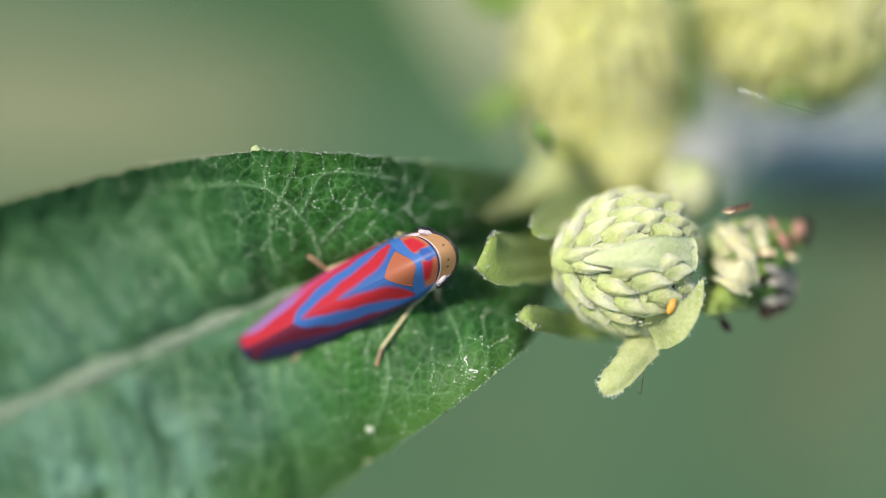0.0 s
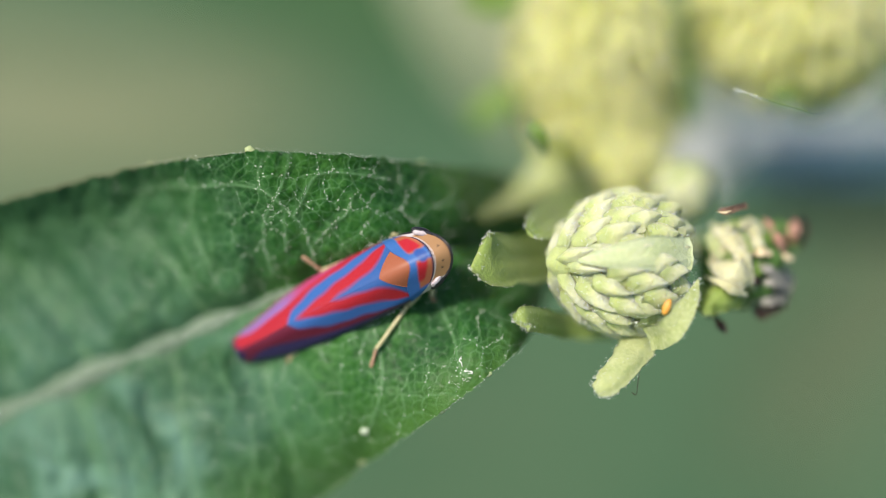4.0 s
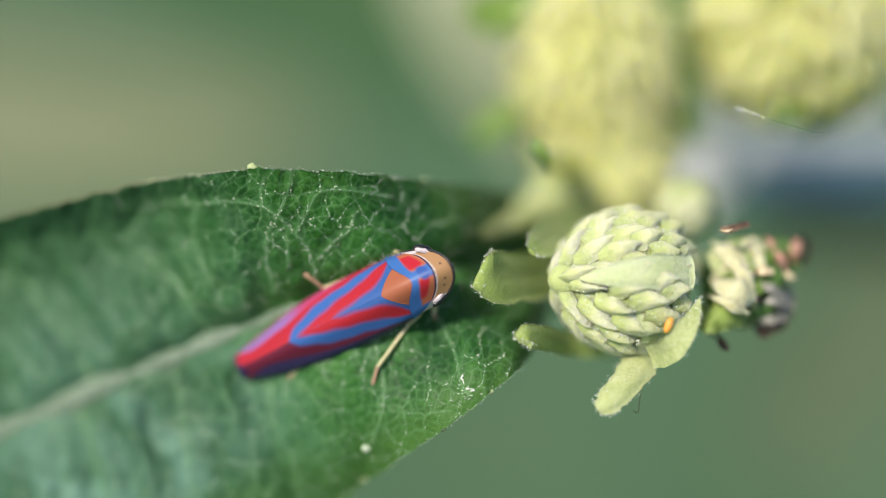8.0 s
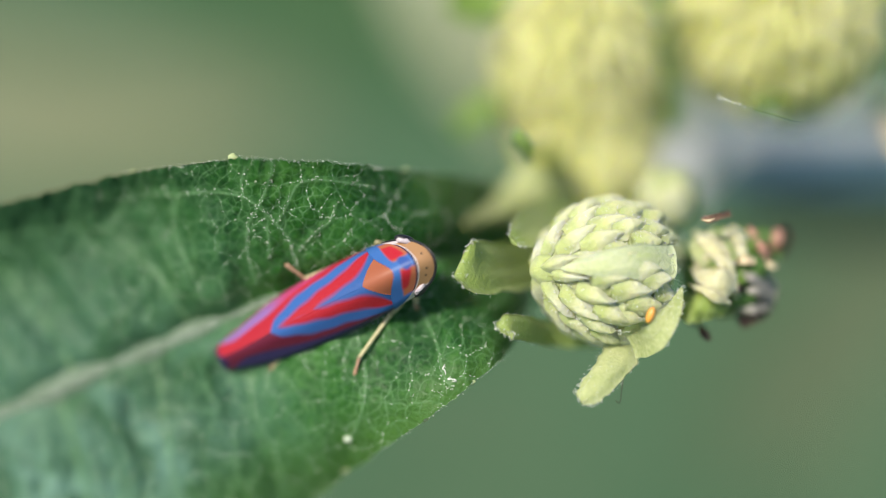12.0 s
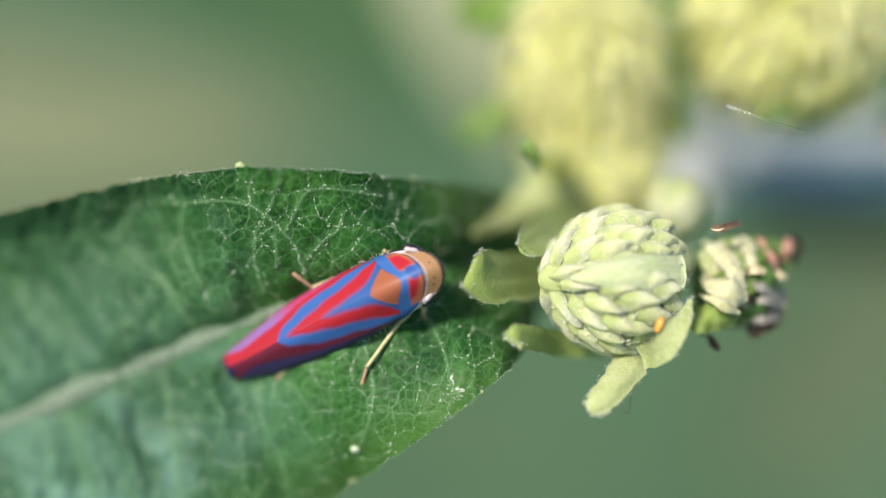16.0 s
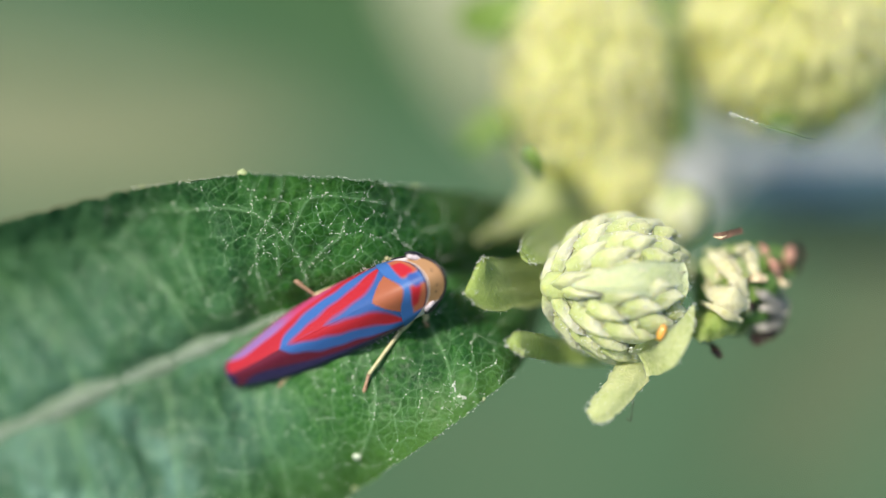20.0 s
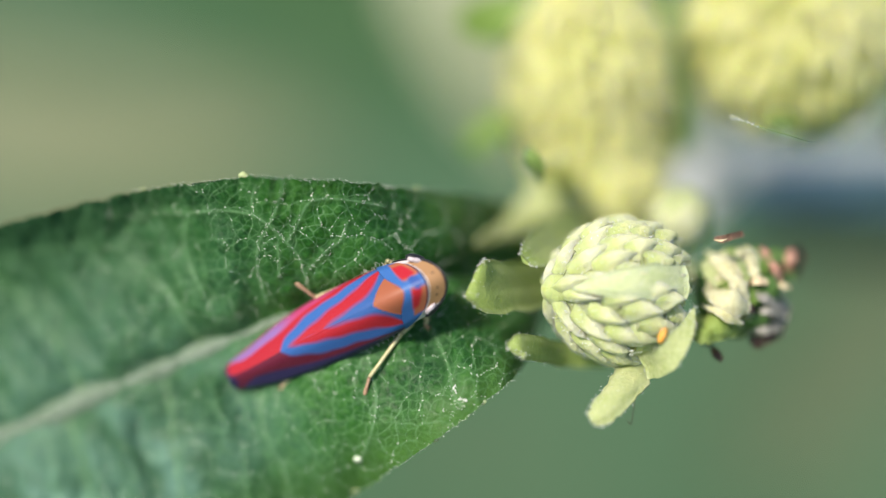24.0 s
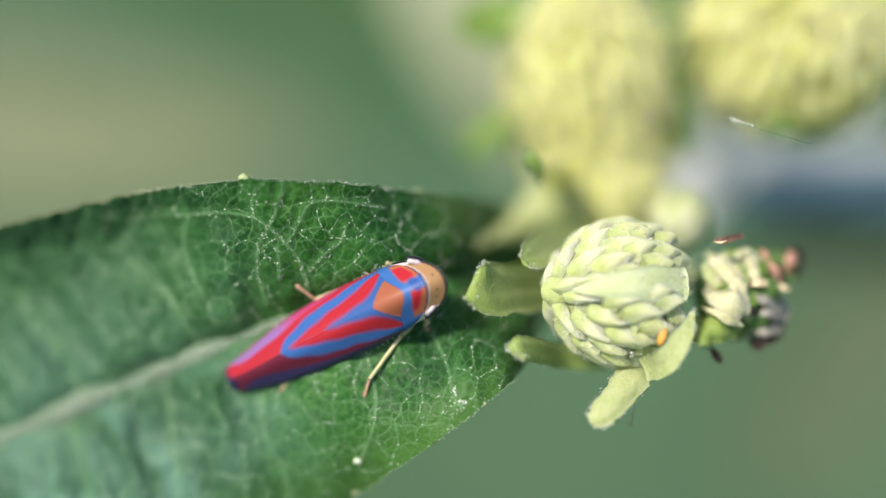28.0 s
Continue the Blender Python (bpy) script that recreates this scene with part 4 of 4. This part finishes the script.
def build_withered():
    c = plan(1302, 512, -3.4)
    ob = thing("withered_flower", c, "small withered flower head with cream scales and brown tips", "flower")
    axes = frame_on((-0.88, 0.05, 0.30))
    # the core and darkest scales take the shade between scales into their green
    part("core", blob(c, (1.45, 1.35, 1.2), axes, 14, 20, 0.12, 5), DARK_GREEN, ob, "dark green shaded flower base")
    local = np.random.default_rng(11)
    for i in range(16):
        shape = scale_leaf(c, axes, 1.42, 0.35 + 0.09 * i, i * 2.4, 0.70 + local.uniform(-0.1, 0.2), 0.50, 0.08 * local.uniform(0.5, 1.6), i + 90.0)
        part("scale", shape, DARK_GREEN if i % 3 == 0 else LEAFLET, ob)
    pieces = [
        ("scale", "broad green scale with cream rim", YOUNG, [(1222, 556, -2.8), (1244, 562, -1.8), (1272, 570, -1.4), (1304, 576, -2.0)], [1.2, 1.35, 1.15, 0.5], -0.5),
        ("scale", "cream scale", CREAM, [(1240, 535, -2.0), (1264, 543, -1.15), (1290, 556, -1.05), (1313, 568, -1.5)], [0.10, 0.26, 0.40, 0.12], -0.4),
        ("scale", "cream scale", CREAM, [(1258, 512, -2.0), (1282, 520, -1.2), (1306, 530, -1.15), (1326, 538, -1.7)], [0.55, 0.98, 1.02, 0.45], -0.3),
        ("scale", "cream scale", CREAM, [(1258, 448, -2.4), (1280, 464, -1.8), (1302, 490, -1.6), (1318, 516, -1.7)], [0.3, 0.55, 0.45, 0.25], -0.4),
        ("scale", "cream scale", CREAM, [(1302, 436, -2.9), (1316, 444, -2.3), (1332, 462, -2.2), (1342, 484, -2.4)], [0.3, 0.45, 0.42, 0.2], -0.4),
        ("scale", "cream scale", CREAM, [(1280, 470, -2.2), (1298, 486, -1.6), (1312, 506, -1.5), (1322, 524, -1.7)], [0.3, 0.5, 0.5, 0.25], -0.4),
        ("scale", "cream scale", CREAM, [(1318, 456, -2.5), (1334, 474, -2.0), (1344, 496, -2.1)], [0.25, 0.4, 0.25], -0.4),
        ("scale", "", BRACT_GREEN, [(1286, 440, -2.8), (1304, 460, -2.0), (1322, 492, -1.9)], [0.3, 0.5, 0.3], -0.3),
        # dark green strips where the gaps between florets lie in shade
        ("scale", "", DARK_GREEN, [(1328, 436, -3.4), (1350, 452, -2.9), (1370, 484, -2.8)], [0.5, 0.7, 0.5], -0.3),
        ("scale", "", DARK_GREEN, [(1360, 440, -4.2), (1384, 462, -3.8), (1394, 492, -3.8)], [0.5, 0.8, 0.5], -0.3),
        ("floret", "dry pink floret", PINK, [(1346, 434, -3.2), (1354, 446, -2.9), (1361, 460, -3.1)], [0.14, 0.26, 0.12], 0.3),
        ("floret", "dry pink floret", PINK, [(1359, 456, -2.9), (1370, 472, -2.6), (1379, 490, -2.9)], [0.12, 0.30, 0.16], 0.3),
        ("floret", "dry brown floret", BROWN, [(1366, 448, -3.4), (1376, 464, -3.2), (1386, 482, -3.4)], [0.10, 0.20, 0.10], 0.3),
        ("floret", "dry peach floret", PEACH, [(1326, 494, -2.2), (1340, 492, -1.9), (1356, 494, -2.1)], [0.16, 0.28, 0.2], 0.3),
        ("floret", "dry pink floret", PINK, [(1394, 474, -3.7), (1398, 454, -3.5), (1401, 437, -3.8)], [0.24, 0.40, 0.28], -0.3),
        ("scale", "", BRACT_GREEN, [(1250, 456, -2.6), (1262, 474, -2.1), (1276, 498, -2.0)], [0.4, 0.7, 0.5], -0.3),
        ("scale", "cream scale", CREAM, [(1276, 442, -2.6), (1294, 458, -2.0), (1312, 484, -1.8)], [0.16, 0.28, 0.16], -0.4),
        ("scale", "cream scale", CREAM, [(1318, 432, -3.0), (1330, 444, -2.6), (1344, 468, -2.5)], [0.2, 0.34, 0.2], -0.4),
        ("floret", "dry grey petal", FLUFF, [(1326, 512, -2.5), (1350, 522, -2.2), (1378, 540, -2.8)], [0.14, 0.34, 0.16], 0.3),
        ("floret", "dry grey petal", FLUFF, [(1334, 548, -2.5), (1360, 546, -2.3), (1392, 556, -3.1)], [0.12, 0.28, 0.12], 0.3),
        ("floret", "dry grey petal", FLUFF, [(1330, 574, -2.8), (1352, 580, -2.6), (1380, 574, -3.1)], [0.12, 0.30, 0.12], 0.3),
        ("floret", "dry brown floret", BROWN, [(1340, 598, -3.1), (1358, 596, -3.0), (1378, 586, -3.3)], [0.12, 0.30, 0.12], 0.3),
        ("floret", "dry peach floret", PEACH, [(1376, 496, -2.9), (1386, 502, -2.8), (1396, 504, -3.0)], [0.1, 0.2, 0.1], 0.3),
        ("floret", "dry brown floret", BROWN, [(1408, 432, -4.3), (1416, 454, -4.4), (1404, 486, -4.6)], [0.16, 0.24, 0.2], 0.3),
        ("floret", "dry brown floret", BROWN, [(1320, 548, -1.9), (1328, 542, -1.7), (1336, 548, -2.0)], [0.12, 0.28, 0.15], 0.3),
        ("floret", "dry pink floret", PINK, [(1342, 563, -2.6), (1352, 558, -2.5), (1362, 556, -2.7)], [0.06, 0.13, 0.06], 0.3),
        ("floret", "dry brown floret", BROWN, [(1328, 590, -2.9), (1336, 602, -2.8), (1350, 604, -3.0)], [0.25, 0.36, 0.2], 0.3),
        ("floret", "dry brown floret", BROWN, [(1240, 604, -3.0), (1256, 608, -2.4), (1266, 622, -2.0), (1276, 634, -2.0)], [0.07, 0.10, 0.30, 0.14], 0.3),
        ("floret", "pale chaff on a brown floret", PEACH, [(1264, 420, -0.8), (1275, 421, -0.55), (1285, 418, -0.6)], [0.03, 0.07, 0.03], 0.2),
        ("floret", "dry brown floret", HUSK, [(1264, 417, -1.2), (1276, 419, -1.0), (1290, 415, -1.1), (1312, 409, -1.6)], [0.12, 0.26, 0.22, 0.20], 0.5),
    ]
    for name, label, skin, path, width, cup in pieces:
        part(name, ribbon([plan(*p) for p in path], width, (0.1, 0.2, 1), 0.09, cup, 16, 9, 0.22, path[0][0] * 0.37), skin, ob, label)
    # crumbs of dry scale between the larger pieces
    for i in range(46):
        x, y = local.uniform(1250, 1350), local.uniform(446, 584)
        z = -1.75 - 0.0011 * ((x - 1290) ** 2 * 0.6 + (y - 520) ** 2 * 0.25) * 0.6 + local.uniform(-0.25, 0.15)
        turn, reach = local.uniform(-0.6, 1.6), local.uniform(8, 20)
        dx, dy = reach * math.cos(turn), reach * math.sin(turn)
        w = local.uniform(0.12, 0.34)
        skin = (CREAM, CREAM, BRACT_GREEN, CREAM, PEACH, BRACT_GREEN, CREAM)[i % 7]
        part("scale", ribbon([plan(x - dx, y - dy, z - 0.25), plan(x, y, z + 0.1), plan(x + dx, y + dy, z - 0.15)], [w * 0.4, w, w * 0.5], (0.1, 0.2, 1), 0.08, local.uniform(-0.5, 0.4), 8, 5, 0.5, i * 1.7), skin, ob)
    part("fluff", blob(plan(1358, 552, -3.7), (0.60, 0.80, 0.5), None, 12, 16, 0.5, 3), FLUFF, ob, "grey fluffy middle")
    roots, ways = [], []
    for _ in range(260):
        d = unit(rng.normal(size=3))
        roots.append(plan(1350, 560, -3.5) + d * 0.55)
        ways.append(d + [0.5, -0.1, 0.2])
    part("bristles", hairs(roots, ways, rng.uniform(0.15, 0.4, 260), 0.012), FLUFF, ob, kind="stuff")
    part("stalk", tube([plan(1262, 512, -4.2), plan(1225, 490, -6.0), plan(1180, 430, -10.0), plan(1115, 338, -17.0)], [0.6, 0.35, 0.35, 0.4], 10, 18), STEM, ob)


build_withered()


def build_heads():
    group = "flower heads of the cluster"
    bud("flower", plan(1052, 172, -11.5), 3.02, (-0.15, 0.90, 0.40), "pale yellow-green shaggy flower head on the plant", "flower", 330, PETAL, PETAL, group, 21, (0.1, 2.8), 0.30, 0.135, 0.10, 0, 1.40)
    bud("flower", plan(1396, 66, -11.0), 3.66, (0.2, 0.8, 0.5), "yellow shaggy flower head on the plant", "flower", 330, PETAL, PETAL, group, 22, (0.1, 2.7), 0.30, 0.125, 0.10, 0, 1.0)
    bud("flower_bud", plan(1202, 382, -6.5), 1.02, (0.1, 0.9, 0.3), "small smooth pale green bud", "flower bud", 24, SCALE, BRACT_GREEN, "", 23, (0.2, 2.4), 0.8, 0.7, 0.03, 0)
    bud("flower", plan(1066, 312, -11.3), 2.25, (-0.2, 0.2, 0.9), "small pale yellow-green flower head half hidden", "flower", 60, PETAL, BRACT, group, 27, (0.1, 2.7), 0.55, 0.34, 0.16, 0, 1.0)
    strip = [
        ("pale_bract", BRACT_GREEN, "long pale bract below a flower head", [plan(848, 436, -5.0), plan(880, 414, -6.6), plan(934, 388, -8.6), plan(1010, 350, -10.5)], [0.02, 0.20, 0.80, 1.60]),
        ("leaflet", LEAFLET, "small green leaflet beside a flower head", [plan(812, 20, -11), plan(850, 34, -11), plan(900, 28, -11), plan(960, 14, -10.5)], [0.9, 1.9, 2.1, 1.8]),
        ("leaflet", LEAFLET, "small yellow-green leaflet beside a flower head", [plan(826, 262, -12), plan(852, 238, -12), plan(895, 212, -11.5), plan(950, 190, -11)], [0.6, 1.2, 1.2, 0.9]),
        # dark green strip that stands in for the shaded seam between the heads
        ("leaflet", SHADY, "dark green strip of shade between two flower heads", [plan(1176, -30, -10.5), plan(1186, 60, -10), plan(1196, 160, -10), plan(1206, 262, -10.5)], [0.7, 0.8, 0.9, 0.7]),
        # dark green strip added to give the flower head a shaded underside
        ("leaflet", SHADY, "dark green strip of shade under a flower head", [plan(1350, 214, -8.6), plan(1375, 212, -8.0), plan(1405, 212, -8.2), plan(1440, 220, -9.5)], [0.3, 0.8, 0.9, 0.5]),
        ("hairy_bract", DARK_GREEN, "thin white-edged hairy bract under a flower head", [plan(1294, 203, -1.4), plan(1320, 212, -0.8), plan(1356, 224, -1.0), plan(1400, 236, -1.0), plan(1446, 244, -1.6), plan(1480, 200, -9.0)], [0.012, 0.018, 0.024, 0.03, 0.03, 0.03]),
        ("dry_floret", PEACH, "dry peach-coloured flower tip", [plan(1662, 374, -9), plan(1650, 347, -9), plan(1622, 288, -10.5), plan(1586, 220, -14)], [0.35, 0.66, 0.8, 0.9]),
    ]
    for name, skin, label, path, width in strip:
        ob = thing(name, path[-1], label, "bract" if "bract" in name else "leaflet" if name == "leaflet" else "flower")
        shape = ribbon(path, width, (-0.3, 0.45, 0.9), min(0.18, 0.4 * max(width[:3])), 0.2, 20, 9, 0.06, path[0][0])
        if name == "pale_bract":
            shape = tube(path, width, 16, 30)
            part("midrib", tube([p + [-0.15, 0.2, 0.85 * w] for p, w in zip(path, width)], 0.12, 8, 20), BRACT_GREEN, ob)
        part("blade", shape, skin, ob)
        if name == "hairy_bract":
            roots, ways = [], []
            for _ in range(110):
                i, j = int(abs(rng.normal(3, 2.5))), int(rng.choice([0, 8]))
                roots.append(shape[0][i * 9 + j])
                ways.append(rng.normal(0, 0.6, 3) + [0, 0.5, 0.4])
            part("bract_hairs", hairs(roots, ways, rng.uniform(0.05, 0.14, 110), 0.008), HAIR, ob, kind="stuff")
    tip = thing("leaflet", plan(1000, 310, -6.8), "tiny hairy leaflet tip under a flower head", "leaflet")
    shape = ribbon([plan(932, 258, -3.3), plan(935, 273, -3.1), plan(943, 293, -3.3), plan(952, 314, -4.0)], [0.30, 0.58, 0.62, 0.24], (-0.45, 0.2, 0.85), 0.14, -0.5, 18, 9, 0.16, 3.0)
    part("blade", shape, LEAFLET, tip)
    part("stalk", tube([plan(945, 292, -3.5), plan(960, 292, -5.5), plan(990, 296, -9.5)], [0.22, 0.42, 0.6], 8, 14), PETAL, tip)
    pick = rng.integers(0, 150, 130)
    part("leaflet_hairs", hairs(shape[0][pick], shape[0][pick] - plan(944, 288, -4.0), rng.uniform(0.04, 0.11, 130), 0.009), HAIR, tip, kind="stuff")
    stem = thing("stem", Vector((0, 0, 0)), "pale green branching plant stem", "stem")
    part("main_shoot", tube([plan(985, 470, -13.1), plan(1030, 400, -15), plan(1110, 340, -17.5), plan(1190, 240, -24), plan(1260, 120, -32), plan(1350, -60, -40), plan(2300, -500, -60), plan(3600, 3000, -80)],
                            [0.5, 0.5, 0.55, 0.6, 0.7, 0.9, 1.4, 1.8], 14, 90), STEM, stem)
    for a, b in ((plan(1075, 250, -12), plan(1110, 340, -17)), (plan(1370, 90, -14), plan(1270, 100, -32.6)), (plan(1200, 390, -7.0), plan(1130, 318, -18.5))):
        part("side_shoot", tube([a, (a + b) / 2 + [0.2, 0, -0.3], b], [0.5, 0.42, 0.5], 10, 14), STEM, stem)


build_heads()

# ---- what lies behind, far out of focus ----
def ground_skin():
    m, t, b, out = nodes_of("meadow")
    col = ramp(t, arith(t, "ADD", arith(t, "MULTIPLY", grain(t, 0.012, 3), 0.7), arith(t, "MULTIPLY", grain(t, 0.12, 4), 0.3)),
               [(0.36, (0.028, 0.080, 0.034)), (0.5, (0.048, 0.113, 0.052)), (0.64, (0.095, 0.122, 0.064))])
    t.links.new(col, b.inputs["Base Color"])
    b.inputs["Roughness"].default_value = 0.9
    return m


def build_ground():
    n = 60
    r = np.concatenate([[0.0], np.geomspace(0.2, 1500, n - 1)])
    verts, faces = [], []
    for i, q in enumerate(r):
        for j in range(48):
            a = 2 * math.pi * j / 48
            x, y = q * math.cos(a), q * math.sin(a)
            verts.append((x, y, 0.02 * noise.noise(Vector((x * 3, y * 3, 0))) * min(1, q)))
    data = bpy.data.meshes.new("ground")
    data.from_pydata(verts, [], sheet_faces(n, 48, True))
    data.polygons.foreach_set("use_smooth", [True] * len(data.polygons))
    data.materials.append(ground_skin())
    tagged(new("ground", data), "green and tan meadow ground", "ground", kind="structure")


build_ground()


def back_leaf(label, path, width, dark, pale, facing=(0, 0.2, 1), name="background_leaf", cup=0.15):
    width = [w * (1 - p[2] / REACH) / (1 - p[2] / 150.0) for w, p in zip(width, path)]
    skin = plant_skin(name, dark, pale, 0.6, 0.05, 0.4, 0.1, 0.25)
    ob = thing(name, path[0], label, "leaf", "blurred leaves behind the plant")
    part("blade", ribbon(path, width, facing, 0.5, cup, 30, 11, 0.1, path[0][0]), skin, ob)
    part("midrib", tube([p + [0, 0, 0.25] for p in path], [0.04 * w + 0.1 for w in width], 8, 30), skin, ob)


back_leaf("pale grey-green leaf far behind the plant", [plan(690, -420, -42), plan(790, -120, -42), plan(835, 40, -42), plan(890, 170, -43), plan(960, 280, -44)], [5, 6, 5.2, 3.6, 1.5], (0.32, 0.37, 0.22), (0.44, 0.48, 0.32))
back_leaf("dry tan leaf far behind the plant", [plan(-900, 230, -150), plan(-300, 225, -150), plan(60, 235, -150), plan(380, 252, -150), plan(560, 266, -150)], [7, 11, 10.5, 6.5, 3], (0.15, 0.19, 0.10), (0.225, 0.25, 0.14))
back_leaf("dark green leaf far behind the plant", [plan(200, -160, -120), plan(480, -40, -120), plan(760, 60, -120), plan(980, 200, -120)], [5, 9, 9, 3], (0.02, 0.08, 0.025), (0.05, 0.13, 0.04))
back_leaf("bluish leaf far behind the plant", [plan(1180, 300, -36), plan(1300, 290, -36), plan(1450, 290, -36), plan(1700, 285, -36)], [2.0, 2.6, 2.6, 2.6], (0.08, 0.17, 0.27), (0.16, 0.27, 0.38))
back_leaf("dark green leaf far behind the plant", [plan(1270, 410, -46), plan(1420, 376, -46), plan(1560, 366, -46), plan(1800, 360, -46)], [1.2, 3.5, 4.6, 4.6], (0.015, 0.05, 0.03), (0.035, 0.085, 0.045))
back_leaf("pale lilac-grey leaf far behind the plant", [plan(1130, 420, -30), plan(1190, 350, -30), plan(1245, 285, -30), plan(1310, 255, -31), plan(1440, 248, -32), plan(1700, 245, -34)], [0.8, 2.3, 2.3, 1.2, 0.8, 0.9], (0.58, 0.60, 0.58), (0.74, 0.75, 0.74))
back_leaf("dull brownish leaf far behind the plant", [plan(1330, 900, -150), plan(1440, 720, -150), plan(1560, 560, -150), plan(1760, 420, -150)], [4, 9, 10, 8], (0.074, 0.115, 0.055), (0.105, 0.146, 0.076))
